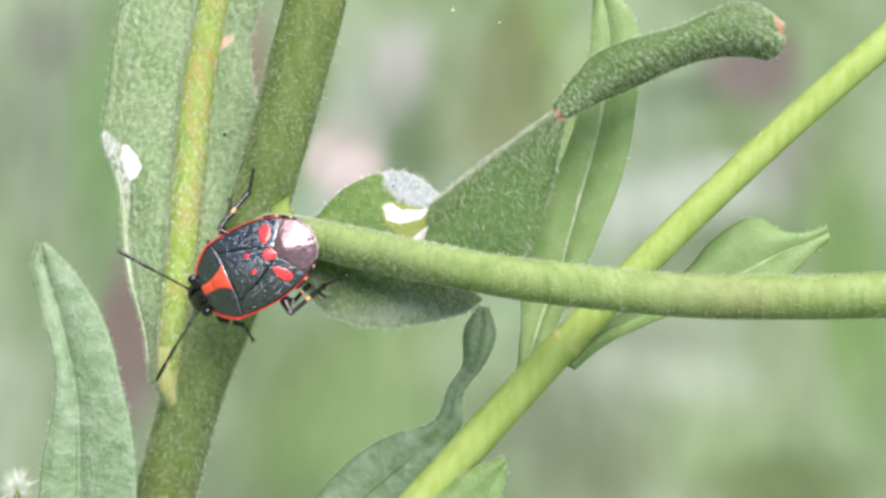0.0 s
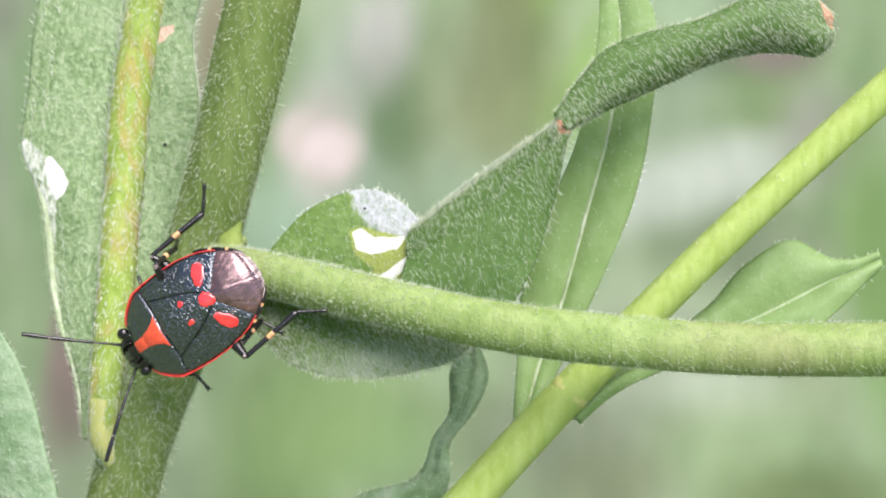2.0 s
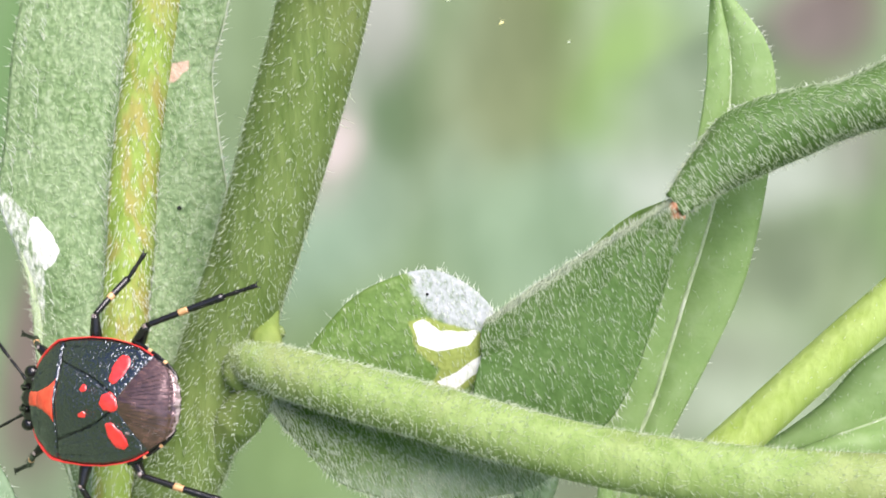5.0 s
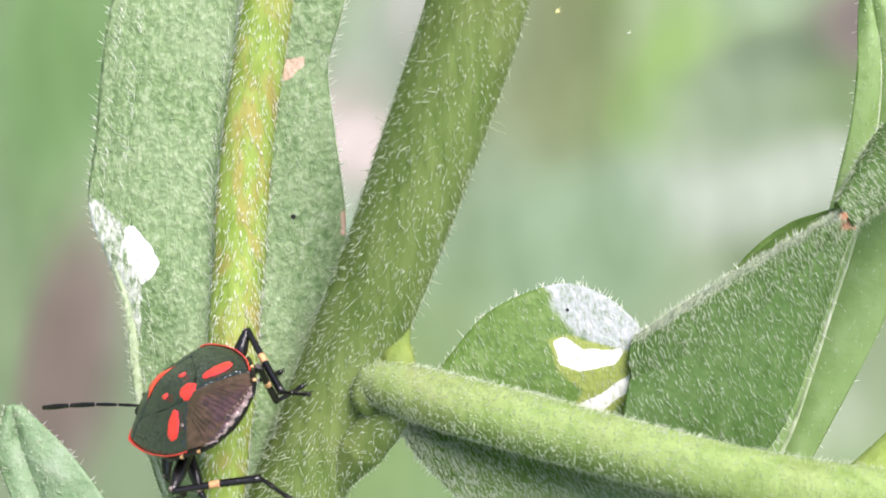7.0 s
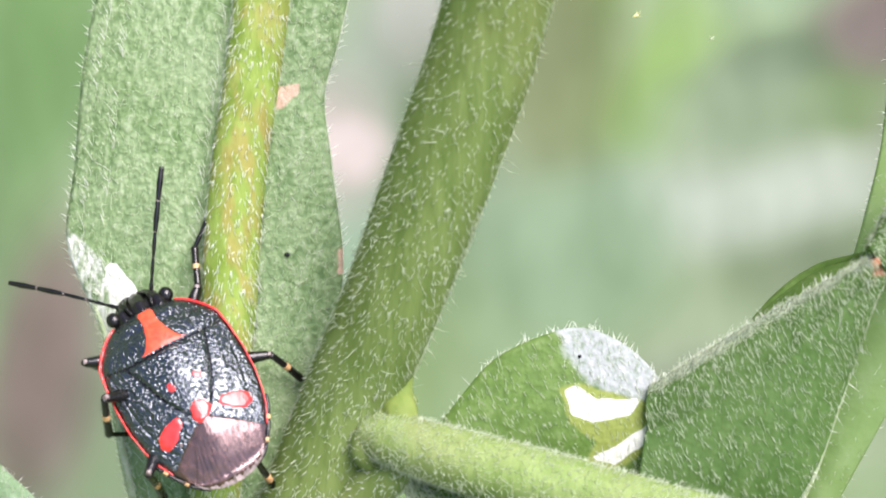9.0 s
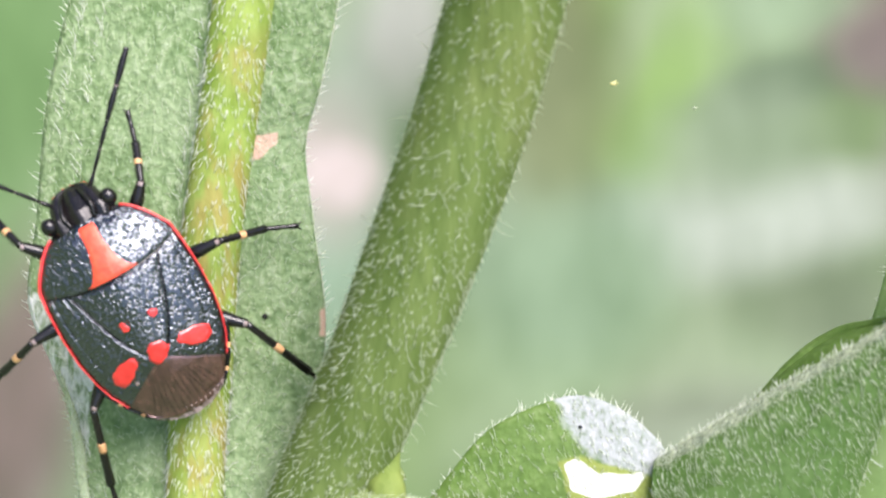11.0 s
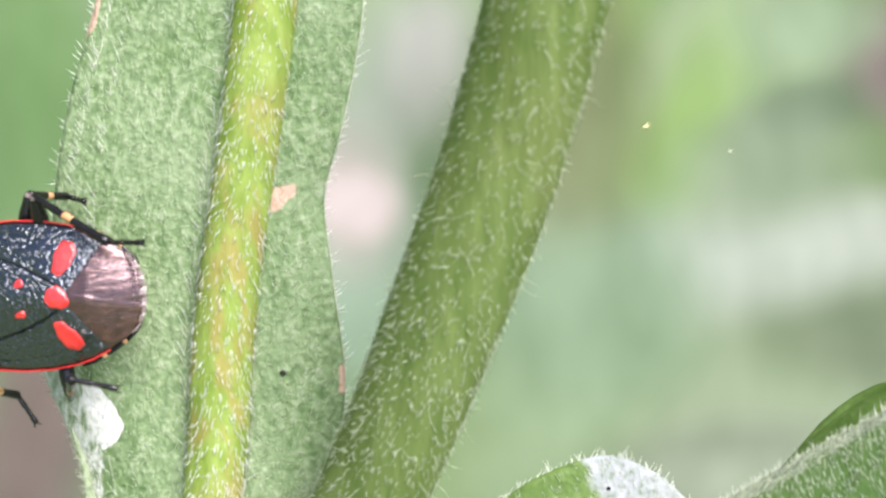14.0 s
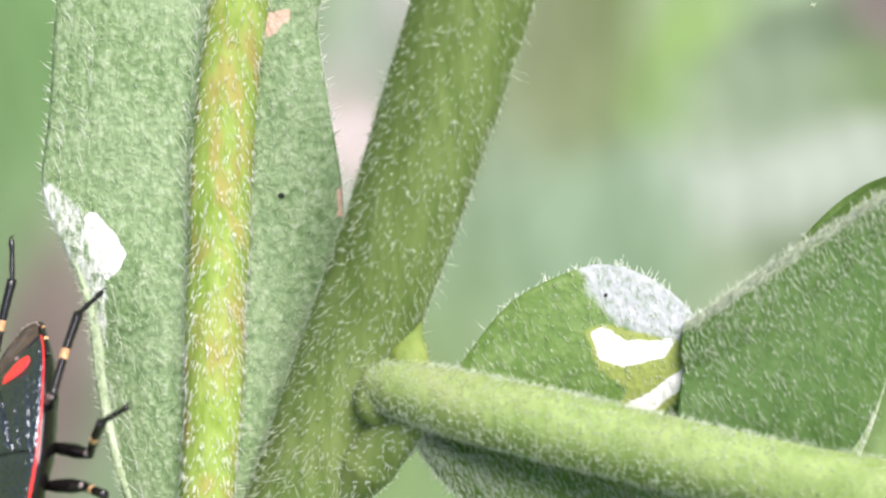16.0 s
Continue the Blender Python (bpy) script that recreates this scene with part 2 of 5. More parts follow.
GROUND, nt, b = material("meadow bank", rough=0.95, spec=0.1)
c = ramp(nt, noise_node(nt, 70, 1.2, (1.0, 1.0, 0.45)), [(0.3, (0.11, 0.16, 0.076)), (0.5, (0.15, 0.21, 0.118)), (0.7, (0.21, 0.26, 0.176))])
PATCHES = [
    ((-0.0030, 0.0451, -0.0066), 0.0084, 0.0168, 8, (0.252, 0.299, 0.252)),
    ((0.0018, 0.0463, -0.0040), 0.0061, 0.0114, 12, (0.079, 0.129, 0.060)),
    ((0.0128, 0.0475, -0.0016), 0.0068, 0.0173, 10, (0.149, 0.252, 0.069)),
    ((0.0266, 0.0434, -0.0103), 0.0177, 0.0055, -6, (0.277, 0.309, 0.264)),
    ((0.0184, 0.0480, -0.0005), 0.0060, 0.0090, 0, (0.218, 0.258, 0.192)),
    ((0.0341, 0.0493, 0.0024), 0.0076, 0.0055, 0, (0.149, 0.125, 0.109)),
    ((0.0339, 0.0496, 0.0030), 0.0066, 0.0044, 0, (0.139, 0.100, 0.095)),
    ((0.0310, 0.0409, -0.0158), 0.0125, 0.0066, 8, (0.095, 0.125, 0.076)),
    ((-0.0069, 0.0415, -0.0144), 0.0130, 0.0100, 0, (0.177, 0.258, 0.184)),
    ((-0.0157, 0.0492, 0.0020), 0.0031, 0.0101, 6, (0.149, 0.133, 0.092)),
    ((-0.0020, 0.0335, -0.0316), 0.0136, 0.0061, -10, (0.150, 0.235, 0.105)),
    ((0.0295, 0.0332, -0.0323), 0.0160, 0.0051, 0, (0.168, 0.226, 0.132)),
    ((0.0391, 0.0449, -0.0071), 0.0066, 0.0073, 0, (0.161, 0.172, 0.139)),
    ((0.0104, 0.0485, 0.0007), 0.0045, 0.0147, 14, (0.125, 0.133, 0.062)),
    ((0.0184, 0.0465, -0.0036), 0.0058, 0.0167, 22, (0.145, 0.241, 0.068)),
    ((0.0269, 0.0476, -0.0014), 0.0090, 0.0039, -24, (0.089, 0.125, 0.079)),
    ((0.0213, 0.0431, -0.0109), 0.0180, 0.0064, -10, (0.246, 0.289, 0.235)),
    ((0.0280, 0.0501, 0.0040), 0.0090, 0.0045, 0, (0.172, 0.241, 0.149)),
    ((-0.0000, 0.0490, 0.0017), 0.0051, 0.0083, 12, (0.241, 0.252, 0.224)),
    ((-0.0269, 0.0488, 0.0012), 0.0076, 0.0152, 0, (0.100, 0.184, 0.068)),
    ((-0.0274, 0.0367, -0.0247), 0.0057, 0.0127, 12, (0.154, 0.125, 0.113)),
    ((0.0084, 0.0391, -0.0196), 0.0103, 0.0071, 0, (0.184, 0.258, 0.154)),
    ((0.0217, 0.0372, -0.0237), 0.0148, 0.0045, -8, (0.152, 0.182, 0.130)),
    ((0.0429, 0.0401, -0.0173), 0.0060, 0.0221, -4, (0.095, 0.168, 0.052)),
    ((0.0374, 0.0370, -0.0241), 0.0051, 0.0170, -4, (0.160, 0.208, 0.120)),
    ((0.0232, 0.0360, -0.0262), 0.0129, 0.0043, 4, (0.229, 0.277, 0.202)),
    ((-0.0286, 0.0385, -0.0209), 0.0041, 0.0164, 8, (0.149, 0.121, 0.106)),
    ((-0.0377, 0.0469, -0.0028), 0.0103, 0.0188, 0, (0.149, 0.184, 0.129)),
    ((0.0162, 0.0338, -0.0308), 0.0146, 0.0086, 0, (0.136, 0.162, 0.112)),
    ((0.0320, 0.0330, -0.0327), 0.0126, 0.0076, 0, (0.149, 0.210, 0.109)),
    ((0.0054, 0.0366, -0.0250), 0.0079, 0.0052, 0, (0.184, 0.252, 0.149)),
    ((-0.0376, 0.0510, 0.0060), 0.0076, 0.0057, 0, (0.129, 0.149, 0.109)),
    ((-0.0299, 0.0466, -0.0035), 0.0090, 0.0180, 0, (0.109, 0.197, 0.076)),
    ((-0.0278, 0.0380, -0.0219), 0.0042, 0.0152, 20, (0.161, 0.129, 0.113)),
    ((0.0237, 0.0457, -0.0054), 0.0104, 0.0062, -10, (0.172, 0.224, 0.149)),
    ((-0.0073, 0.0453, -0.0064), 0.0038, 0.0038, 0, (0.407, 0.351, 0.333)),
    ((-0.0055, 0.0449, -0.0071), 0.0055, 0.0082, 0, (0.299, 0.283, 0.252)),
    ((-0.0046, 0.0447, -0.0076), 0.0038, 0.0038, 0, (0.447, 0.388, 0.380)),
    ((0.0075, 0.0468, -0.0031), 0.0077, 0.0147, 8, (0.129, 0.161, 0.092)),
    ((0.0110, 0.0429, -0.0115), 0.0119, 0.0084, 0, (0.161, 0.224, 0.161)),
    ((0.0116, 0.0466, -0.0035), 0.0064, 0.0160, 14, (0.119, 0.145, 0.073)),
    ((0.0124, 0.0412, -0.0151), 0.0109, 0.0084, 0, (0.149, 0.218, 0.133)),
    ((0.0111, 0.0414, -0.0145), 0.0100, 0.0087, 0, (0.149, 0.218, 0.139)),
    ((-0.0067, 0.0345, -0.0295), 0.0097, 0.0194, 38, (0.140, 0.215, 0.085)),
    ((0.0082, 0.0318, -0.0352), 0.0077, 0.0052, 0, (0.160, 0.212, 0.125)),
    ((0.0351, 0.0486, 0.0008), 0.0062, 0.0053, 0, (0.129, 0.109, 0.100)),
    ((0.0370, 0.0317, -0.0354), 0.0134, 0.0050, 0, (0.092, 0.129, 0.056)),
    ((0.0194, 0.0323, -0.0342), 0.0085, 0.0051, 0, (0.120, 0.145, 0.086)),
]
for centre, wide, tall, turn, colour in PATCHES:
    tc = nt.nodes.new("ShaderNodeTexCoord")
    mp = nt.nodes.new("ShaderNodeMapping")
    mp.vector_type = "TEXTURE"
    mp.inputs["Location"].default_value = centre
    mp.inputs["Rotation"].default_value = (radians(-25), radians(turn), 0)
    mp.inputs["Scale"].default_value = (wide, 0.06, tall)
    gr = nt.nodes.new("ShaderNodeTexGradient")
    gr.gradient_type = "SPHERICAL"
    sm = nt.nodes.new("ShaderNodeMapRange")
    sm.interpolation_type = "SMOOTHSTEP"
    sm.inputs["From Max"].default_value = 0.8
    sm.inputs["To Max"].default_value = 0.85
    nt.links.new(tc.outputs["Object"], mp.inputs[0])
    nt.links.new(mp.outputs[0], gr.inputs[0])
    nt.links.new(gr.outputs["Fac"], sm.inputs["Value"])
    c = mix(nt, sm.outputs[0], c, colour)

c = mix(nt, 1.0, c, ramp(nt, noise_node(nt, 120, 2, (1.0, 1.0, 0.45)), [(0.3, (0.70, 0.72, 0.68)), (0.7, (1.0, 0.98, 0.99))]), "MULTIPLY")
nt.links.new(c, b.inputs["Base Color"])

# ---- geometry helpers; the plant is laid out in millimetres, y away from the eye ----
LEAN = Matrix.Rotation(radians(-25), 3, "X")
PLANT = np.array(LEAN) * 0.001


def to_world(p):
    return np.asarray(p, float) @ PLANT.T


def mesh_of(name, verts, faces, mat, smooth=True):
    me = bpy.data.meshes.new(name)
    me.from_pydata([tuple(v) for v in verts], [], [tuple(f) for f in faces])
    me.materials.append(mat)
    if smooth:
        me.polygons.foreach_set("use_smooth", [True] * len(me.polygons))
    me.update()
    return me


def link_part(name, me, parent=None, label="", kind=""):
    ob = new(name, me)
    ob.parent = parent
    return tagged(ob, label, kind=kind)


def thing(name, label, category, group="", kind=""):
    return tagged(new(name), label, category, group, kind)


def spline(points, n):
    """n points on a smooth line through the given ones."""
    p = np.asarray(points, float)
    d = np.r_[0, np.cumsum(np.linalg.norm(np.diff(p, axis=0), axis=1) ** 0.5 + 1e-9)]
    m = np.gradient(p, d, axis=0, edge_order=1)
    t = np.linspace(0, d[-1], n)
    i = np.clip(np.searchsorted(d, t, side="right") - 1, 0, len(d) - 2)
    h = (d[i + 1] - d[i])[:, None]
    u = ((t - d[i]) / (d[i + 1] - d[i]))[:, None]
    return (2 * u**3 - 3 * u**2 + 1) * p[i] + (u**3 - 2 * u**2 + u) * h * m[i] + (3 * u**2 - 2 * u**3) * p[i + 1] + (u**3 - u**2) * h * m[i + 1]


def unit(v):
    return v / np.maximum(np.linalg.norm(v, axis=-1, keepdims=True), 1e-12)


def tube(points, radii, rings=60, sides=20, flat=1.0, wobble=0.03, seed=1, up=(0.0, -1.0, 0.0)):
    """A tapered stem: its grid of points (rings, sides, 3), with normals and the way along."""
    c = spline(points, rings)
    r = np.interp(np.linspace(0, 1, rings), np.linspace(0, 1, len(radii)), radii)
    t = unit(np.gradient(c, axis=0))
    a = unit(np.asarray(up) - t * (t @ np.asarray(up))[:, None])
    b = np.cross(t, a)
    rng = np.random.default_rng(seed)
    ang = np.linspace(0, 2 * np.pi, sides, endpoint=False)
    ph = rng.uniform(0, 6.28, 4)
    s = np.linspace(0, 1, rings)[:, None] * 9
    w = 1 + wobble * (np.sin(3 * ang + ph[0] + s * 0.7) + 0.7 * np.sin(5 * ang + ph[1] - s) + 0.8 * np.sin(s * 2.3 + ph[2]))
    n = np.cos(ang)[None, :, None] * a[:, None] * flat + np.sin(ang)[None, :, None] * b[:, None]
    grid = c[:, None] + n * (r[:, None] * w)[..., None]
    return grid, unit(n), t


def tube_mesh(name, grid, mat, scale_to_world=True):
    k, s, _ = grid.shape
    faces = [(i * s + j, (i + 1) * s + j, (i + 1) * s + (j + 1) % s, i * s + (j + 1) % s) for i in range(k - 1) for j in range(s)]
    v = grid.reshape(-1, 3)
    v = np.vstack([v, grid[0].mean(0), grid[-1].mean(0)])
    faces += [(k * s, j, (j + 1) % s) for j in range(s)] + [(k * s + 1, (k - 1) * s + (j + 1) % s, (k - 1) * s + j) for j in range(s)]
    faces = [f[::-1] for f in faces]
    return mesh_of(name, to_world(v) if scale_to_world else v, faces, mat)


def hair_mesh(name, root, way, length, thick, curl=0.25, seed=3, mat=HAIR):
    """Many fine tapered hairs in one mesh; root and way are (n, 3)."""
    rng = np.random.default_rng(seed)
    n = len(root)
    way = unit(way)
    side = unit(np.cross(way, rng.normal(size=(n, 3))))
    other = np.cross(way, side)
    bend = side * (length * curl * rng.uniform(-1, 1, n))[:, None]
    mid = root + way * (length * 0.55)[:, None] + bend * 0.35
    tip = root + way * length[:, None] + bend
    v = np.zeros((n, 7, 3))
    for j in range(3):
        o = np.cos(j * 2.0944) * side + np.sin(j * 2.0944) * other
        v[:, j] = root + o * thick[:, None]
        v[:, 3 + j] = mid + o * thick[:, None] * 0.7
    v[:, 6] = tip
    base = np.array([(0, 1, 4, 3), (1, 2, 5, 4), (2, 0, 3, 5)])
    top = np.array([(3, 4, 6), (4, 5, 6), (5, 3, 6)])
    off = (np.arange(n) * 7)[:, None, None]
    faces = (base + off).reshape(-1, 4).tolist() + (top + off).reshape(-1, 3).tolist()
    return mesh_of(name, to_world(v.reshape(-1, 3)), faces, mat)


def stem_hairs(parent, grid, normal, along, count, length=(0.22, 0.5), lean=0.8, seed=5, thick=0.018, back=1.0, spread=0.35, mat=HAIR, curl=0.3):
    """Short hairs over a stem, lying mostly along it."""
    rng = np.random.default_rng(seed)
    k, s, _ = grid.shape
    i = rng.integers(0, k - 1, count)
    j = rng.integers(0, s, count)
    f = rng.uniform(0, 1, (count, 1))
    g = rng.uniform(0, 1, (count, 1))
    j2 = (j + 1) % s
    p = (grid[i, j] * (1 - f) + grid[i + 1, j] * f) * (1 - g) + (grid[i, j2] * (1 - f) + grid[i + 1, j2] * f) * g
    nn = unit(normal[i, j] * (1 - g) + normal[i, j2] * g)
    way = nn * rng.uniform(0.25, 1.0, (count, 1)) + along[i] * lean * back + rng.normal(scale=spread, size=(count, 3))
    return link_part("hairs", hair_mesh("hairs", p - nn * 0.02, way, rng.uniform(*length, count), np.full(count, thick), curl, seed, mat), parent, "short white stem hairs", "stuff")


def leaf_grid(left, mid, right, ns=150, nu=20, puff=0.25, ripple=0.06, seed=1):
    """A blade between three smooth lines: (ns, 2*nu+1, 3)."""
    l, m, r = spline(left, ns), spline(mid, ns), spline(right, ns)
    u = np.linspace(0, 1, nu + 1)
    half_l = l[:, None] + (m - l)[:, None] * u[None, :, None]
    half_r = m[:, None] + (r - m)[:, None] * u[None, 1:, None]
    g = np.concatenate([half_l, half_r], 1)
    nrm = grid_normals(g)
    au = np.abs(np.concatenate([1 - u, u[1:]]))
    rng = np.random.default_rng(seed)
    ph = rng.uniform(0, 6.28, 6)
    s = np.linspace(0, 1, ns)[:, None]
    sg = np.concatenate([-(1 - u), u[1:]])[None]
    wave = np.sin(s * 26 + ph[0] + sg * 2) * 0.5 + np.sin(s * 47 + ph[1] - sg * 4) * 0.35 + np.sin(s * 11 + ph[2] + sg * 5) * 0.6
    g = g + nrm * (puff * np.sin(np.pi * au) + ripple * wave * au**1.5)[..., None]
    return g


def grid_normals(g):
    n = unit(np.cross(np.gradient(g, axis=1), np.gradient(g, axis=0)))
    flip = np.sign(-n[..., 1:2].mean())
    return n * (flip if flip else 1)


def inside(p, poly, soft=0.25):
    """How far points (x, z) lie inside a closed outline, 0 to 1 across the soft rim."""
    poly = np.asarray(poly, float)
    q = np.roll(poly, -1, axis=0)
    x, z = p[:, 0], p[:, 1]
    odd = np.zeros(len(p), bool)
    dist = np.full(len(p), 1e9)
    for a, b2 in zip(poly, q):
        cross = ((a[1] > z) != (b2[1] > z)) & (x < (b2[0] - a[0]) * (z - a[1]) / (b2[1] - a[1] + 1e-12) + a[0])
        odd ^= cross
        e = b2 - a
        t = np.clip(((p - a) @ e) / (e @ e), 0, 1)
        dist = np.minimum(dist, np.linalg.norm(p - a - t[:, None] * e, axis=1))
    return np.clip(0.5 + np.where(odd, dist, -dist) / (2 * soft), 0, 1)


def leaf_mesh(name, g, mat, stains=None, thick=0.22):
    ns, k, _ = g.shape
    faces = [(i * k + j, (i + 1) * k + j, (i + 1) * k + j + 1, i * k + j + 1) for i in range(ns - 1) for j in range(k - 1)]
    flat = g.reshape(-1, 3)
    me = mesh_of(name, to_world(flat), faces, mat)
    for key in ("felt", "dry", "rim", "brown", "bleach") if stains is not None else ():
        at = me.attributes.new(key, "FLOAT", "POINT")
        val = np.zeros(len(flat))
        for poly, soft in stains.get(key, ()):
            val = np.maximum(val, inside(flat[:, [0, 2]], poly, soft))
        at.data.foreach_set("value", val)
    return me


def thicken(ob, mm):
    mod = ob.modifiers.new("thickness", "SOLIDIFY")
    mod.thickness = mm * 0.001
    mod.offset = 0
    return ob


def leaf_hairs(parent, g, count, length=(0.2, 0.4), way=(0, 0, -1.0), lean=1.0, seed=8, thick=0.014, spread=0.35, lift=(0.2, 0.9), label="fine white leaf hairs"):
    rng = np.random.default_rng(seed)
    ns, k, _ = g.shape
    n = grid_normals(g)
    i = rng.integers(0, ns - 1, count)
    j = rng.integers(0, k - 1, count)
    f, h = rng.uniform(0, 1, (count, 1)), rng.uniform(0, 1, (count, 1))
    p = (g[i, j] * (1 - f) + g[i + 1, j] * f) * (1 - h) + (g[i, j + 1] * (1 - f) + g[i + 1, j + 1] * f) * h
    nn = n[i, j]
    along = np.asarray(way, float) - nn * (nn @ np.asarray(way, float))[:, None]
    w = nn * rng.uniform(*lift, (count, 1)) + along * lean + rng.normal(scale=spread, size=(count, 3))
    return link_part("hairs", hair_mesh("hairs", p + nn * 0.125, w, rng.uniform(*length, count), np.full(count, thick), 0.3, seed, LEAF_HAIR), parent, label, "stuff")


def edge_hairs(parent, line, mid_line, count, length=(0.3, 0.8), way=(0, 0, -0.4), seed=9, thick=0.017):
    """Longer hairs that stand off a leaf's margin."""
    rng = np.random.default_rng(seed)
    i = rng.integers(0, len(line) - 1, count)
    f = rng.uniform(0, 1, (count, 1))
    p = line[i] * (1 - f) + line[i + 1] * f
    out = unit(p - mid_line[i])
    w = out + np.asarray(way, float) + rng.normal(scale=0.4, size=(count, 3))
    ln = rng.uniform(*length, count) * rng.uniform(0.5, 1, count)
    return link_part("margin_hairs", hair_mesh("margin_hairs", p - out * 0.05, w, ln, np.full(count, thick), seed=seed), parent, "white hairs along the margin", "stuff")


# ---- ground and meadow ----
bank_y = [-300, -60, -10, -2, -1, -0.82, -0.74, -0.66, -0.58, -0.5, -0.42, -0.3, -0.2, -0.1] + [-0.1 + 0.373 * q / 24 for q in range(1, 25)] + [0.5, 1, 4, 30, 300]
bank_x = [-300, -60, -12, -4, -1.5, -0.8, -0.5, -0.3] + [-0.2 + 0.4 * q / 30 for q in range(31)] + [0.3, 0.5, 0.8, 1.5, 4, 12, 60, 300]
bank = []
# unseen rises at left and in front, added to keep sky out of reflections
for by in bank_y:
    for bx0 in bank_x:
        swell = 0.003 * (math.sin(bx0 * 71 + by * 40) + math.sin(by * 93 - bx0 * 37)) if abs(bx0) < 0.25 and -0.09 < by < 0.26 else 0.0
        unseen_rise_left = 0.95 * min(max((-bx0 - 0.2) / 0.6, 0.0), 1.0)
        bank.append((bx0, by, -0.32 + max(float(np.interp(by, [-0.82, -0.4, -0.1, 0.273], [0.15, 0, 0, 0.8])), unseen_rise_left) + swell))
kx = len(bank_x)
bank_f = [(r * kx + q, r * kx + q + 1, (r + 1) * kx + q + 1, (r + 1) * kx + q) for r in range(len(bank_y) - 1) for q in range(kx - 1)]
tagged(new("ground", mesh_of("ground", bank, bank_f, GROUND)), "soft green meadow bank behind the plant, with unseen banks added at left and front", "ground", kind="structure")



DOWN = np.array(LEAN.inverted()) @ np.array((0.0, 0.0, -1.0))


def stalk_below(parent, top, above, drift_x, radii, mat, depth=300.0):
    """The lower stalk, from a stem's end down into the floor of the hollow."""
    top, above = np.asarray(top, float), np.asarray(above, float)
    line = [top + (above - top) * 0.15, top] + [top + np.array((drift_x * q, 0, 0)) + DOWN * depth * q * q for q in (0.25, 0.5, 0.75, 1.0)]
    lower, _, _ = tube(line, radii, 120, 20, wobble=0.02, seed=71)
    link_part("lower_stalk", tube_mesh("lower_stalk", lower, mat), parent, "bare lower stalk")


# ---- the main stem ----
stem_line = [(-13.5, 10.5, -29), (-9.5, 6.0, -17.5), (-6.7, 3.4, -10.2), (-4.3, 1.8, -5.3), (-2.3, 0.3, -0.2), (-0.6, -1.5, 3.9), (1.0, -3.3, 8.2), (2.4, -4.8, 12.2), (3.7, -6.5, 17.0), (5.6, -9.0, 24), (8, -12, 33)]
main_stem = thing("main_stem", "upright olive green stem covered in short white hairs", "stem")
grid, nrm, way = tube(stem_line, [2.05, 2.0, 1.95, 1.95, 1.9, 1.85, 1.85, 1.82, 1.8, 1.75, 1.7], 170, 28, wobble=0.012)
link_part("stalk", tube_mesh("stalk", grid, STEM_OLIVE), main_stem)
rise = int(np.argmax(grid.mean(1)[:, 2] > 8.5))
stem_hairs(main_stem, grid[:rise], nrm[:rise], way[:rise], 11500, (0.15, 0.32), 1.5, 5, 0.0155, -0.8, 0.4, LEAF_HAIR, 0.5)
stem_hairs(main_stem, grid[rise - 1:], nrm[rise - 1:], way[rise - 1:], 5000, (0.14, 0.3), 1.5, 58, 0.015, -0.8, 0.4, LEAF_HAIR, 0.5)
low_end = int(np.argmax(grid.mean(1)[:, 2] > -3.0))
stem_hairs(main_stem, grid[:low_end], nrm[:low_end], way[:low_end], 2600, (0.3, 0.6), 0.8, 59, 0.0155, -0.6, 0.6, LEAF_HAIR, 0.8)
stem_hairs(main_stem, grid, nrm, way, 420, (0.4, 0.75), 0.5, 55, 0.015, -0.8, 0.5, LEAF_HAIR, 0.8)

stalk_below(main_stem, stem_line[0], stem_line[1], -9.0, [2.0, 2.04, 2.2, 2.4, 2.6, 2.8], STEM_OLIVE)

# ---- the side branch ----
branch_line = [(-1.55, -0.9, -1.3), (-0.7, -1.5, -1.4), (1.5, -2.1, -1.95), (5.2, -2.7, -2.85), (9.2, -3.6, -3.8), (13, -4.2, -4.65), (16.8, -4.5, -5.25), (20.2, -4.1, -5.6), (24, -3.6, -5.9), (30, -3.4, -6.0), (38, -3.5, -5.8), (50, -4, -5)]
side_branch = thing("side_branch", "light green hairy side branch growing from the main stem", "branch")
grid, nrm, way = tube(branch_line, [0.8, 1.08, 1.17, 1.17, 1.17, 1.2, 1.22, 1.25, 1.25, 1.25, 1.2, 1.1], 170, 26, wobble=0.012, seed=2)
link_part("stalk", tube_mesh("stalk", grid, STEM_LIGHT), side_branch)
span = int(np.argmax(grid.mean(1)[:, 0] > 11.0))
stem_hairs(side_branch, grid[:span], nrm[:span], way[:span], 6500, (0.16, 0.3), 0.7, 6, 0.0135, 0.8, 0.35, LEAF_HAIR)
stem_hairs(side_branch, grid[span - 1:], nrm[span - 1:], way[span - 1:], 9000, (0.16, 0.3), 0.5, 16, 0.0095, 0.8, 0.35, LEAF_HAIR)
# the collar of the stem round its base
collar, cn, cw = tube([(0.05, -0.04, -0.12), (-0.55, -0.64, -0.39), (-1.16, -1.04, -0.88), (-1.62, -1.19, -1.41), (-1.72, -1.19, -1.95), (-1.48, -0.94, -2.5)], [0.3, 0.45, 0.58, 0.6, 0.55, 0.3], 50, 12, seed=33, wobble=0.02)
link_part("collar", tube_mesh("collar", collar, STEM_OLIVE), main_stem, "raised collar round the branch")
stem_hairs(main_stem, collar, cn, cw, 260, (0.12, 0.26), 0.3, 57, 0.0115, 0.6, 0.5, HAIR, 0.6)
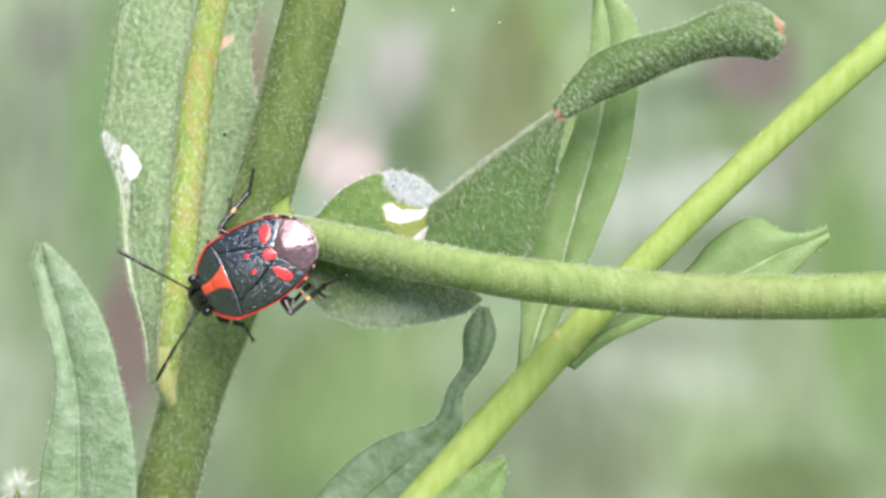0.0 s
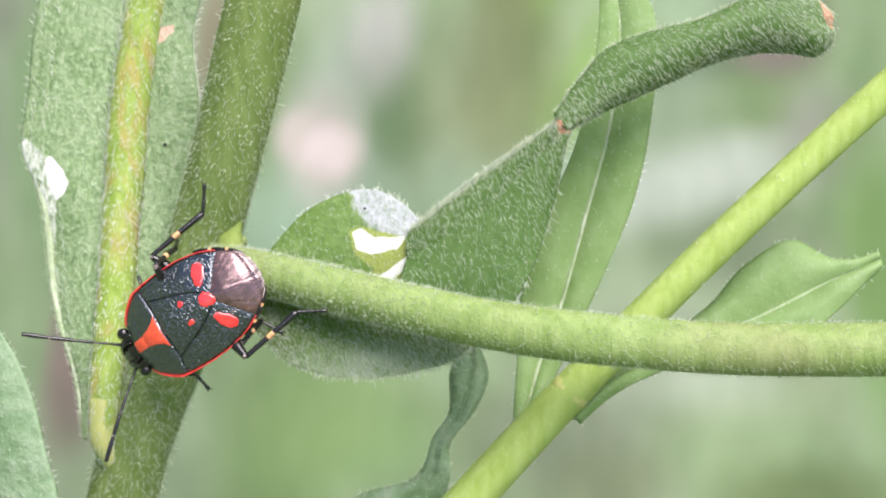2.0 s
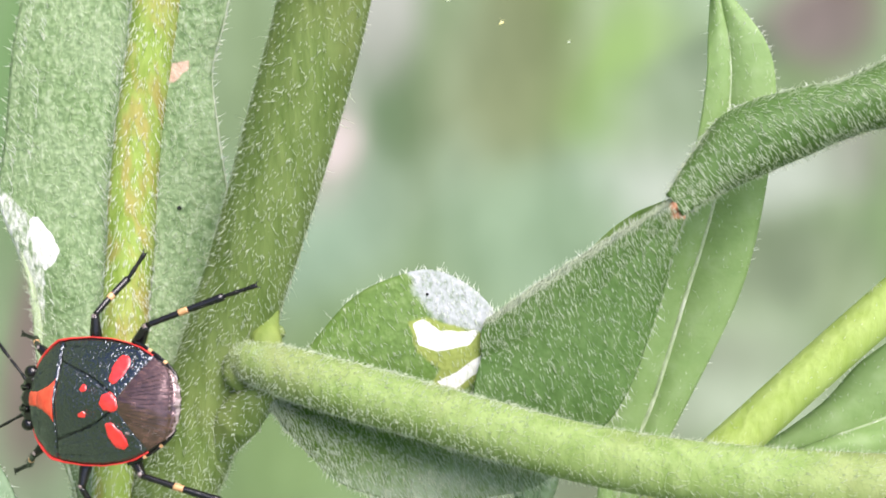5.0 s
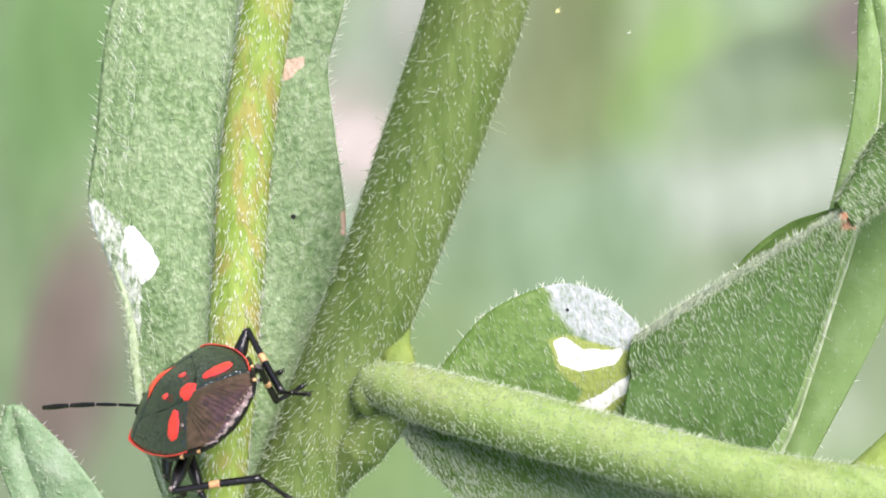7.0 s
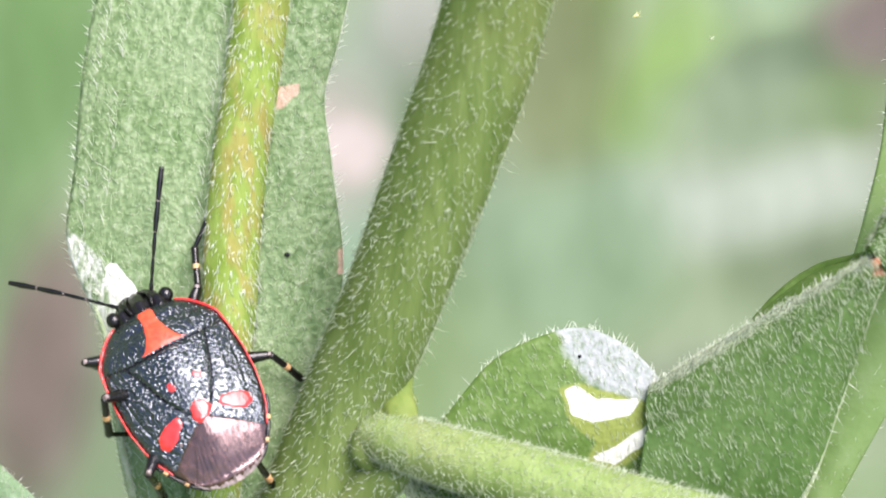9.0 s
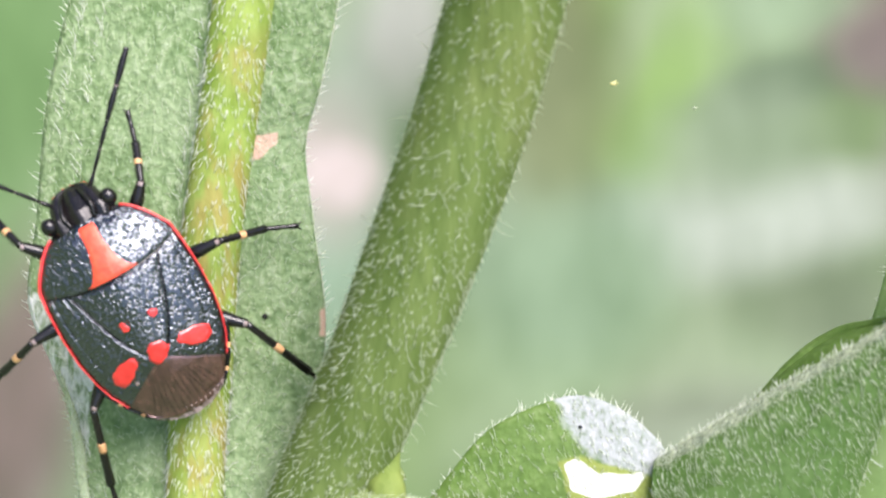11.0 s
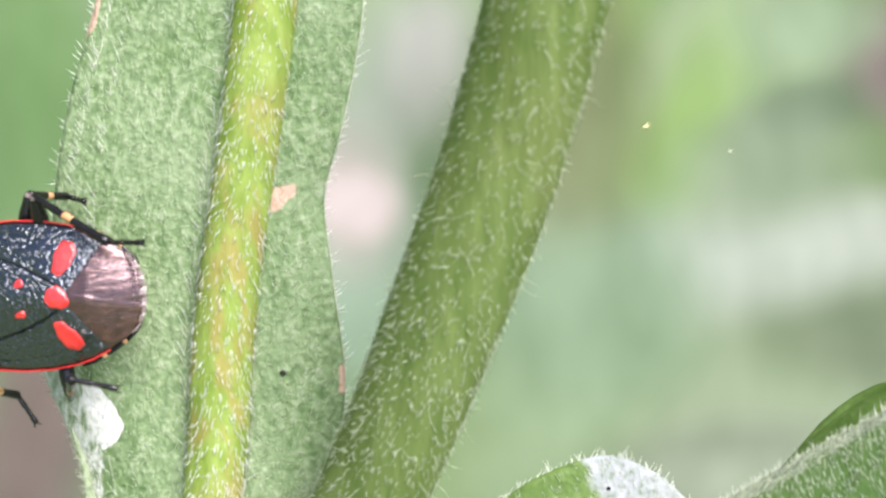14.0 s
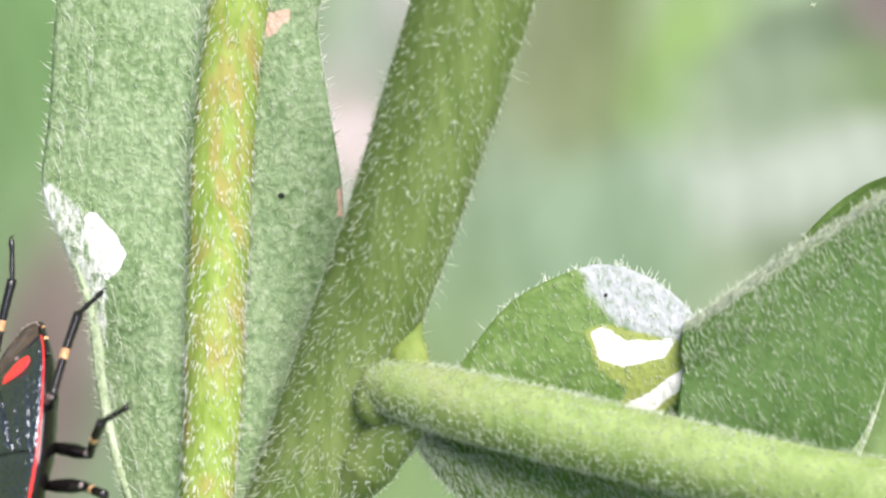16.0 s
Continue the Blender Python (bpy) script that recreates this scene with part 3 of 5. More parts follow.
# the swollen axil in the fork
ax, _, _ = tube([(0.55, -0.8, 2.7), (0.0, -0.75, 1.6), (-0.3, -0.7, 0.75), (-0.42, -0.8, 0.1), (-0.4, -1.1, -0.5), (-0.25, -1.35, -1.1)], [0.06, 0.2, 0.36, 0.52, 0.7, 0.66], 40, 16, seed=3, wobble=0.01)
link_part("axil", tube_mesh("axil", ax, STEM_AXIL), side_branch, "smooth swollen fork")
foot_grid, fn, fw = tube([(0.4, -1.6, -2.1), (-0.6, -0.8, -2.7), (-1.7, 0.0, -3.7), (-3.0, 1.0, -5.6)], [0.4, 0.85, 1.1, 0.6], 50, 18, seed=14, wobble=0.01)
link_part("foot", tube_mesh("foot", foot_grid, STEM_OLIVE), main_stem, "swelling under the branch")
stem_hairs(main_stem, foot_grid, fn, fw, 900, (0.12, 0.28), 0.5, 56, 0.014, 0.6, 0.5, HAIR, 0.6)

# ---- the tall hairy leaf beside the stem ----
tall_leaf = thing("tall_leaf", "tall grey green hairy leaf with yellow green midrib and bleached spot", "leaf")
ll = [(-9.5, 2.2, -10.6), (-9.9, 2.4, -8.2), (-10.9, 2.5, -5.2), (-11.75, 2.5, -1.5), (-12.0, 2.5, 1.2), (-12.85, 2.6, 3.4), (-13.72, 2.8, 5.7), (-13.4, 2.6, 8.9), (-13.0, 2.5, 12.5), (-12.6, 2.5, 14.8), (-11.7, 2.5, 18.2), (-10.6, 2.5, 23), (-8.9, 2.6, 29), (-6.6, 2.7, 35)]
lm = [(-8.6, 2.0, -10.9), (-8.1, 1.8, -8.5), (-7.8, 1.7, -5.5), (-7.4, 1.6, -1.5), (-7.3, 1.6, 1.0), (-7.1, 1.6, 3.4), (-7.0, 1.6, 5.6), (-6.7, 1.6, 8.9), (-6.2, 1.6, 12.4), (-5.9, 1.6, 14.7), (-5.5, 1.6, 18), (-5.1, 1.7, 23), (-5.0, 2.0, 29), (-6.2, 2.5, 35)]
lr = [(-8.0, 2.3, -10.6), (-6.6, 2.4, -8.2), (-5.4, 2.4, -5.2), (-3.8, 2.3, -1.5), (-3.2, 2.3, 1.0), (-2.85, 2.2, 3.4), (-2.75, 1.9, 5.4), (-3.15, 1.5, 8.8), (-3.45, 1.5, 11.6), (-2.9, 1.3, 13.6), (-2.1, 1.3, 17.6), (-1.8, 1.5, 23), (-3.0, 2.4, 29), (-5.9, 2.6, 35)]
g = leaf_grid(ll, lm, lr, 330, 30, 0.35, 0.10, 4)
stains = {
    "bleach": [([(-12.15, 4.75), (-11.75, 5.05), (-11.0, 4.25), (-10.45, 3.4), (-10.75, 2.9), (-11.3, 2.45), (-11.65, 3.1), (-11.9, 3.9)], 0.2), ([(-13.95, 6.1), (-13.55, 5.9), (-13.35, 4.7), (-12.75, 3.3), (-12.95, 3.2), (-13.7, 4.4)], 0.25)],
    "dry": [([(-14.0, 6.5), (-13.2, 6.0), (-12.2, 5.0), (-11.7, 3.8), (-11.3, 2.4), (-11.4, 0.5), (-11.75, -1.2), (-12.3, 0.6), (-12.8, 2.6), (-13.8, 4.5)], 0.3)],
    "brown": [([(-5.6, 10.8), (-5.6, 11.9), (-4.9, 11.85), (-4.35, 12.0), (-4.4, 11.6), (-5.0, 11.0)], 0.2), ([(-12.2, 16.9), (-11.6, 17.6), (-11.3, 19.2), (-11.9, 19.2)], 0.2), ([(-2.95, 4.6), (-2.5, 4.6), (-2.5, 5.6), (-2.95, 5.6)], 0.2)],
}
thicken(link_part("blade", leaf_mesh("blade", g, LEAF_GREY, stains), tall_leaf), 0.25)
rib_line = [(-7.4, 3.6, -13.0), (-8.3, 2.0, -11.0)] + [(x + 0.05, y - 0.4, z) for x, y, z in lm[1:]]
rgrid, rn, rw = tube(rib_line, [0.5, 0.7, 0.9, 0.98, 1.05, 1.06, 1.08, 1.08, 1.1, 1.12, 1.12, 1.1, 1.0, 0.7, 0.3], 200, 22, flat=0.85, wobble=0.015, seed=7)
link_part("midrib", tube_mesh("midrib", rgrid, STEM_RIB), tall_leaf, "thick yellow green midrib flushed with red")
stem_hairs(tall_leaf, rgrid, rn, rw, 8000, (0.2, 0.42), 2.4, 12, 0.018, -1.0, 0.5)
foot_line = [tuple(p) for p in rgrid.mean(1)[2:34:6]]
rib_foot, _, _ = tube(foot_line, [0.5, 0.64, 0.76, 0.84, 0.8], 40, 18, flat=0.87, wobble=0.02, seed=76)
link_part("rib_foot", tube_mesh("rib_foot", rib_foot, STEM_NODE), tall_leaf, "pale yellowish foot of the midrib")
ridge_line = g[20:300:12, 27] + np.array([0, -0.12, 0])
ridge_grid, _, _ = tube(ridge_line, [0.08, 0.17, 0.18, 0.17, 0.08], 120, 8, seed=17, wobble=0.05)
link_part("rib_edge", tube_mesh("rib_edge", ridge_grid, LEAF_GREY), tall_leaf, "pale downy ridge beside the midrib")
edge_hairs(tall_leaf, g[:, 27], g[:, 30], 2600, (0.15, 0.35), (0, -0.8, 0.9), 18, 0.012)
leaf_hairs(tall_leaf, g, 9500, (0.16, 0.34), (0, 0, 1.0), 0.9, 13, 0.012, 0.7, (0.05, 0.4))
edge_hairs(tall_leaf, g[:, 0], g[:, 30], 300, (0.35, 0.8), (0, 0, 0.9), 14, 0.021)
for name_col in (0, -1):
    margin, _, _ = tube(g[6:324:3, name_col], [0.03, 0.07, 0.07, 0.07, 0.03], 200, 6, seed=75, wobble=0.08)
    link_part("margin", tube_mesh("margin", margin, LEAF_HAIR), tall_leaf, "thin pale downy margin")
# the rolled lower margin below the bleached spot
roll_line = [(-12.6, 2.45, 3.2), (-12.1, 2.35, 1.8), (-11.82, 2.3, 0.4), (-11.62, 2.3, -1.6), (-11.15, 2.3, -4.0), (-10.15, 2.25, -7.0), (-9.5, 2.05, -10.2)]
roll_grid, ron, row2 = tube(roll_line, [0.05, 0.16, 0.2, 0.2, 0.2, 0.16, 0.1], 90, 12, seed=19, wobble=0.04)
link_part("rolled_margin", tube_mesh("rolled_margin", roll_grid, LEAF_PALE), tall_leaf, "pale green rolled margin")
stem_hairs(tall_leaf, roll_grid, ron, row2, 700, (0.18, 0.4), 0.8, 20, 0.016, -0.8, 0.4, LEAF_HAIR)
# long hairs trailing over the dry margin and the midrib's foot
for col, n_long, sd in ((3, 260, 61), (7, 160, 62), (24, 200, 63), (37, 160, 64)):
    edge_hairs(tall_leaf, g[20:300, col] + np.array([0, -0.12, 0]), g[20:300, 30], n_long, (0.5, 1.1), (0.6, -0.35, 1.2), sd, 0.012)
edge_hairs(tall_leaf, g[:, -1], g[:, 30], 300, (0.35, 0.8), (0, 0, 0.9), 15, 0.021)

# ---- the clasping leaf behind the branch ----
clasp = thing("clasping_leaf", "round clasping leaf folded to a long curled tip, with bleached patches", "leaf")
rim = [(-0.4, -0.7, -2.6), (0.5, -0.2, -1.9), (1.5, 0.1, -0.65), (3.2, 0.4, 1.3), (5.2, 0.5, 2.3), (6.5, 0.55, 2.55), (7.9, 0.4, 2.1), (9.4, 0.0, 0.75), (9.7, -0.4, -0.6), (9.6, -0.8, -2.4)]
floor_line = [(-0.5, -0.8, -2.7), (0.9, -0.5, -3.3), (2.0, -0.3, -3.2), (3.5, -0.2, -3.1), (5.0, -0.1, -3.0), (6.2, -0.1, -3.1), (7.4, -0.2, -3.3), (8.6, -0.5, -3.4), (9.2, -0.7, -3.5), (9.6, -0.9, -3.6)]
heel = [(-0.5, -0.9, -2.8), (0.4, -0.8, -4.2), (1.6, -0.8, -5.5), (2.7, -0.9, -6.5), (4.3, -1.0, -7.1), (6.1, -1.1, -7.35), (7.9, -1.2, -7.25), (9.6, -1.3, -6.95), (11.2, -1.5, -6.5), (12.2, -1.6, -5.8)]
g = leaf_grid(rim, floor_line, heel, 150, 40, 0.3, 0.05, 5)
stains = {
    "bleach": [([(5.87, 0.2), (6.35, 0.42), (7.1, -0.1), (8.75, -0.08), (8.4, -0.65), (6.95, -1.0), (6.13, -0.68)], 0.18), ([(9.1, -0.95), (9.0, -1.65), (7.77, -2.55), (6.9, -2.3), (8.1, -1.65)], 0.18)],
    "felt": [([(-1.0, -5.0), (2.0, -6.0), (4.5, -6.2), (7.0, -5.7), (13.0, -5.4), (13.0, -8.5), (3.0, -8.5), (-1.0, -6.0)], 0.9)],
    "rim": [([(5.7, 0.25), (6.4, 0.5), (8.9, -0.2), (9.3, -1.5), (8.6, -2.3), (7.4, -2.85), (6.6, -2.6), (7.1, -1.75), (6.05, -1.0)], 0.25)],
    "dry": [([(5.3, 2.8), (7.0, 3.0), (9.0, 2.0), (9.9, 0.7), (8.9, -0.1), (7.5, 0.0), (6.3, 0.9)], 0.7)],
}
thicken(link_part("lobe", leaf_mesh("lobe", g, LEAF_DISC, stains), clasp, "round leaf base with two bleached patches"), 0.22)
leaf_hairs(clasp, g, 2200, (0.18, 0.34), (0.5, 0, -1.0), 0.9, 21, 0.012, 0.15, (0.05, 0.3))
leaf_hairs(clasp, g[:, 50:], 2000, (0.2, 0.4), (0.6, 0, -1.0), 0.9, 30, 0.016, 0.3, (0.1, 0.5), "dense pale down on the lower lobe")
edge_hairs(clasp, g[:, 0], g[:, 40], 150, (0.25, 0.7), (0, 0, 0), 22)
edge_hairs(clasp, g[:, -1], g[:, 40], 260, (0.25, 0.75), (0, 0, 0), 23)
# folded blade
top = [(9.1, -0.3, 0.35), (10.9, -0.9, 1.65), (13.2, -1.5, 3.2), (15.2, -2.0, 4.45), (17.0, -2.4, 5.45)]
cen = [(8.9, -0.8, -1.2), (11.0, -1.5, -0.2), (13.3, -2.0, 1.4), (15.3, -2.3, 3.3), (17.0, -2.5, 5.1)]
low = [(8.2, -1.2, -4.6), (12.0, -1.4, -5.2), (14.2, -1.6, -3.75), (16.05, -1.4, 0.4), (17.15, -2.3, 4.85)]
g = leaf_grid(top, cen, low, 110, 30, 0.28, 0.03, 6)
stains = {"dry": [([(8.7, 0.8), (12.8, 3.8), (17, 6.1), (17.0, 5.3), (13.1, 2.9), (9.4, 0.25)], 0.45)], "brown": [([(16.6, 4.7), (17.3, 4.8), (17.2, 5.7), (16.8, 5.6)], 0.2)]}
thicken(link_part("blade", leaf_mesh("blade", g, LEAF_FOLD, stains), clasp, "folded dark green blade"), 0.22)
leaf_hairs(clasp, g, 2600, (0.16, 0.32), (0.5, 0, -1.0), 1.1, 24, 0.0105, 0.15, (0.05, 0.25))
leaf_hairs(clasp, g[:, :9], 650, (0.2, 0.4), (0.9, 0, 0.4), 1.0, 36, 0.012, 0.3, (0.1, 0.6), "grey down along the folded ridge")
edge_hairs(clasp, g[:, 0], g[:, 30], 260, (0.25, 0.6), (0, 0, 0.2), 25)
edge_hairs(clasp, g[:, -1], g[:, 30], 150, (0.3, 0.85), (0, 0, 0), 26)
# the back of the fold, seen as a thin strip above it
bt = [(13.4, 0.6, 2.6), (14.4, 0.5, 4.05), (15.6, 0.1, 4.95), (16.9, -1.6, 5.5)]
bm = [(12.6, 0.4, 2.2), (14.0, 0.2, 3.6), (15.4, -0.2, 4.7), (16.9, -1.8, 5.4)]
bb = [(12.2, -0.6, 1.8), (13.9, -0.8, 3.1), (15.3, -1.3, 4.2), (16.9, -2.1, 5.2)]
gb = leaf_grid(bt, bm, bb, 40, 8, 0.1, 0.02, 7)
thicken(link_part("fold", leaf_mesh("fold", gb, LEAF_DISC, {}), clasp), 0.2)
# curled tip
tu = [(16.7, -2.2, 5.6), (17.8, -1.7, 7.5), (19.0, -1.5, 8.95), (21.5, -1.5, 9.95), (23.9, -1.6, 10.4), (26.3, -1.7, 11.5), (27.6, -1.8, 11.9), (28.8, -1.9, 11.6), (29.8, -2.0, 10.5)]
tm = [(16.9, -2.6, 5.3), (18.3, -2.8, 6.7), (20.0, -3.0, 7.9), (22.0, -3.0, 8.7), (24.2, -3.0, 9.4), (26.4, -3.0, 10.2), (27.8, -3.0, 10.3), (29.0, -2.8, 10.0), (30.0, -2.3, 9.7)]
tl = [(17.0, -2.3, 4.9), (19.0, -2.0, 6.0), (21.0, -1.8, 6.85), (22.9, -1.8, 7.7), (24.8, -1.8, 8.45), (26.6, -1.8, 8.75), (28.2, -1.9, 8.65), (29.4, -2.0, 8.45), (30.05, -2.1, 9.1)]
g = leaf_grid(tu, tm, tl, 110, 16, 0.35, 0.03, 8)
stains = {"brown": [([(29.3, 11.2), (29.8, 11.0), (30.3, 9.6), (29.9, 9.5), (29.6, 10.2)], 0.2)]}
thicken(link_part("tip", leaf_mesh("tip", g, LEAF_FOLD, stains), clasp, "curled leaf tip with a reddish end"), 0.25)
leaf_hairs(clasp, g, 3600, (0.2, 0.38), (0.6, 0, -0.8), 1.0, 27, 0.0125, 0.15, (0.05, 0.3))
edge_hairs(clasp, g[:, 0], g[:, 16], 330, (0.25, 0.55), (-0.5, 0, 0.5), 28)
edge_hairs(clasp, g[:, -1], g[:, 16], 160, (0.25, 0.5), (0, 0, 0), 29)

# ---- the second stem with its leaves ----
second = thing("second_stem", "bright yellow green slanting stem behind the branch", "stem")
far_line = [(-4, 4.9, -31.8), (4, 3.8, -22.4), (10, 3.0, -15.7), (15, 2.4, -10.3), (20, 1.7, -5.18), (26, 0.95, 0.62), (32, 0.3, 6.05), (40, -0.4, 12.75), (50, -1.0, 20.5), (62, -1.0, 30)]
grid, nrm, way = tube(far_line, [1.4, 1.28, 1.16, 1.1, 0.96, 0.93, 0.92, 0.92, 0.9, 0.9], 120, 20, wobble=0.015, seed=9)
link_part("stalk", tube_mesh("stalk", grid, STEM_FAR), second)
stem_hairs(second, grid, nrm, way, 1500, (0.12, 0.24), 0.8, 31, 0.009)
for node_x in (13.6, 17.2):
    # a pale swollen node where a leaf sits
    i = int(np.argmin(np.abs(grid.mean(1)[:, 0] - node_x)))
    mid_line = grid.mean(1)[i - 2:i + 3:2]
    node_grid, _, _ = tube(mid_line, [0.85, 1.08, 0.95, 0.8], 14, 16, seed=35, wobble=0.02)
    link_part("node", tube_mesh("node", node_grid, STEM_NODE), second, "pale swollen leaf node")

stalk_below(second, far_line[0], far_line[1], -11.0, [1.25, 1.3, 1.5, 1.7, 1.9, 2.1], STEM_FAR)


def leaf_stalk(ob, points, mat):
    """A thin stalk that joins a leaf to its stem."""
    g2, _, _ = tube(points, [0.5, 0.6, 0.75], 40, 12, seed=73)
    return link_part("leaf_stalk", tube_mesh("leaf_stalk", g2, mat), ob)


def plain_leaf(name, label, left, mid, right, mat, hairs=1200, seed=1, puff=0.25, rib=0.2, way=(0, 0, 1.0), rib_mat=None):
    ob = thing(name, label, "leaf")
    g = leaf_grid(left, mid, right, 110, 14, puff, 0.08, seed)
    thicken(link_part("blade", leaf_mesh("blade", g, mat), ob), 0.22)
    r, _, _ = tube(spline(mid, 12) + np.array([0, -0.12, 0]), [rib, rib * 0.7, rib * 0.25], 60, 10, seed=seed)
    link_part("midrib", tube_mesh("midrib", r, rib_mat or mat), ob, "pale midrib")
    leaf_hairs(ob, g, hairs, (0.12, 0.26), way, 0.8, seed + 40, 0.012, 0.4)
    edge_hairs(ob, g[:, 0], g[:, 14], 140, (0.2, 0.45), (0, 0, 0.2), seed + 60, 0.014)
    edge_hairs(ob, g[:, -1], g[:, 14], 140, (0.2, 0.45), (0, 0, 0.2), seed + 61, 0.014)
    return ob


plain_leaf("lance_leaf", "narrow smooth green leaf rising from the second stem",
           [(14.0, 3.2, -10.4), (14.2, 3.6, -7), (14.4, 3.2, -3.4), (15.8, 2.6, 0.8), (17.6, 2.2, 5.2), (18.7, 2.0, 9.8), (18.9, 2.0, 12.0), (19.2, 2.2, 15.2)],
           [(14.5, 3.4, -10.4), (15.3, 3.8, -7), (16.6, 3.4, -3.6), (18.0, 2.9, 1.2), (19.3, 2.5, 5.8), (19.9, 2.3, 10.2), (19.9, 2.2, 12.4), (19.3, 2.2, 15.4)],
           [(15.0, 3.3, -10.2), (16.4, 3.6, -7), (17.9, 3.2, -4.0), (20.5, 2.5, 1.8), (21.5, 2.2, 6.3), (21.9, 2.0, 10.6), (21.5, 2.0, 12.6), (19.5, 2.2, 15.3)], LEAF_FRESH, 500, 3, rib=0.15, rib_mat=LEAF_PALE)
plain_leaf("cupped_leaf", "small cupped green leaf with a reddish tip on the second stem",
           [(16.9, 3.0, -9.4), (18.0, 3.6, -7.3), (20.8, 4.2, -6.2), (24.3, 4.1, -3.9), (26.5, 4.0, -1.5), (28.9, 3.9, -0.2), (30.9, 3.8, -1.25), (32.2, 3.8, -1.35), (33.3, 3.8, -1.0)],
           [(17.2, 2.8, -9.6), (18.6, 3.3, -8.0), (21.0, 3.6, -6.7), (24.6, 3.5, -5.2), (27.0, 3.6, -4.3), (29.2, 3.5, -3.2), (31.2, 3.4, -2.2), (32.3, 3.5, -1.8), (33.3, 3.7, -1.3)],
           [(17.5, 2.7, -9.8), (19.3, 3.2, -8.3), (21.4, 3.2, -7.3), (24.8, 2.9, -6.0), (27.4, 2.8, -5.8), (29.6, 2.8, -5.1), (31.2, 2.9, -3.7), (32.4, 3.2, -2.5), (33.2, 3.6, -1.8)], LEAF_FRESH, 500, 4, 0.4, rib=0.15, rib_mat=LEAF_PALE)
twisted = plain_leaf("twisted_leaf", "twisted blue green leaf with a rounded curled end",
           [(-2, 8, -21), (2.0, 7.2, -16.3), (5.0, 6.6, -14.2), (8.3, 6.2, -13.1), (9.4, 6.0, -11.2), (10.35, 6.0, -9.4), (10.4, 6.0, -7.2), (11.3, 6.0, -5.5)],
           [(-1, 7.6, -22), (4.0, 6.8, -17.6), (7.0, 6.2, -15.2), (9.2, 6.0, -13.0), (9.8, 5.7, -11.0), (11.0, 5.6, -9.3), (11.4, 5.6, -7.5), (11.6, 5.9, -5.6)],
           [(1, 7.2, -23), (7.2, 6.4, -18.5), (9.5, 6.0, -15.2), (10.3, 5.8, -12.8), (10.2, 5.8, -11.2), (11.6, 5.8, -9.3), (12.4, 5.8, -7.4), (11.9, 6.0, -5.7)], LEAF_BLUE, 900, 5)
low_tip = plain_leaf("low_leaf_tip", "green leaf tip just above the lower leaves",
           [(3, 2.8, -24), (7.5, 2.4, -19.0), (10.7, 2.0, -16.3), (13.3, 1.8, -15.2)], [(5, 2.6, -25), (9, 2.1, -20), (11.5, 1.8, -17.4), (13.3, 1.8, -15.6)], [(7, 2.4, -26), (11, 1.8, -21), (12.7, 1.6, -18.4), (13.4, 1.8, -15.9)], LEAF_FRESH, 500, 6)
low_leaf = plain_leaf("low_leaf", "broad blue green leaf standing before the tall leaf",
           [(-15, -1.2, -28), (-15.0, -1.5, -20), (-14.6, -1.9, -15.4), (-13.9, -2.2, -11.8), (-14.1, -2.2, -9.3), (-15.3, -2.0, -6.0), (-16.1, -1.7, -3.6), (-15.7, -1.6, -2.2)],
           [(-12.5, -0.6, -28), (-12.6, -0.8, -20), (-12.6, -1.2, -16), (-12.7, -1.5, -12.5), (-13.3, -1.6, -9.3), (-14.3, -1.6, -6.2), (-15.2, -1.5, -3.8), (-15.5, -1.6, -2.1)],
           [(-9.8, -1.2, -28), (-8.8, -1.5, -20), (-8.8, -1.8, -15.2), (-9.7, -2.0, -11.2), (-10.8, -2.0, -7.8), (-12.2, -1.9, -5.2), (-13.9, -1.7, -3.3), (-15.2, -1.6, -2.2)], LEAF_BLUE, 1500, 7)

leaf_stalk(twisted, [(-0.5, 7.5, -21.5), (-3.5, 7.2, -27), (-4.5, 5.4, -32.5)], STEM_FAR)
leaf_stalk(low_tip, [(5, 2.6, -24.8), (3.2, 3.2, -25), (0.8, 4.2, -26)], STEM_FAR)
leaf_stalk(low_leaf, [(-12.5, -0.6, -27.5), (-13.4, 3.5, -33), (-14.0, 14.6, -38)], STEM_OLIVE)


def speck(parent, x, y, z, r, seed):
    """A tiny dark crumb on a leaf."""
    bm = bmesh.new()
    bmesh.ops.create_icosphere(bm, subdivisions=2, radius=r * 0.001)
    rng = np.random.default_rng(seed)
    for vert in bm.verts:
        vert.co *= rng.uniform(0.75, 1.2)
    bmesh.ops.translate(bm, verts=bm.verts, vec=Vector(to_world((x, y, z))))
    me = bpy.data.meshes.new("speck")
    bm.to_mesh(me)
    bm.free()
    me.materials.append(SMOOTH_BLACK)
    return link_part("speck", me, parent, "tiny black speck")


speck(tall_leaf, -4.84, 1.24, 5.33, 0.1, 1)
speck(clasp, 6.47, 0.15, 1.5, 0.07, 2)

fluff = thing("seed_fluff", "white fluffy seed caught low on the leaves", "seed")
rng = np.random.default_rng(77)
out = unit(rng.normal(size=(160, 3)) + np.array([0, -0.3, 0.7]))
link_part("hairs", hair_mesh("hairs", np.tile(np.array([[-16.3, -1.6, -17.3]]), (160, 1)) + out * 0.1, out, rng.uniform(0.7, 1.6, 160), np.full(160, 0.018), 0.3, 78), fluff, "white seed hairs", "stuff")
core, _, _ = tube([(-16.3, -1.6, -18.3), (-16.3, -1.6, -17.7), (-16.3, -1.6, -17.2)], [0.08, 0.2, 0.1], 10, 8)
link_part("seed", tube_mesh("seed", core, STEM_OLIVE), fluff, "small brown seed")

# specks of fluff drifting in the air behind the plant


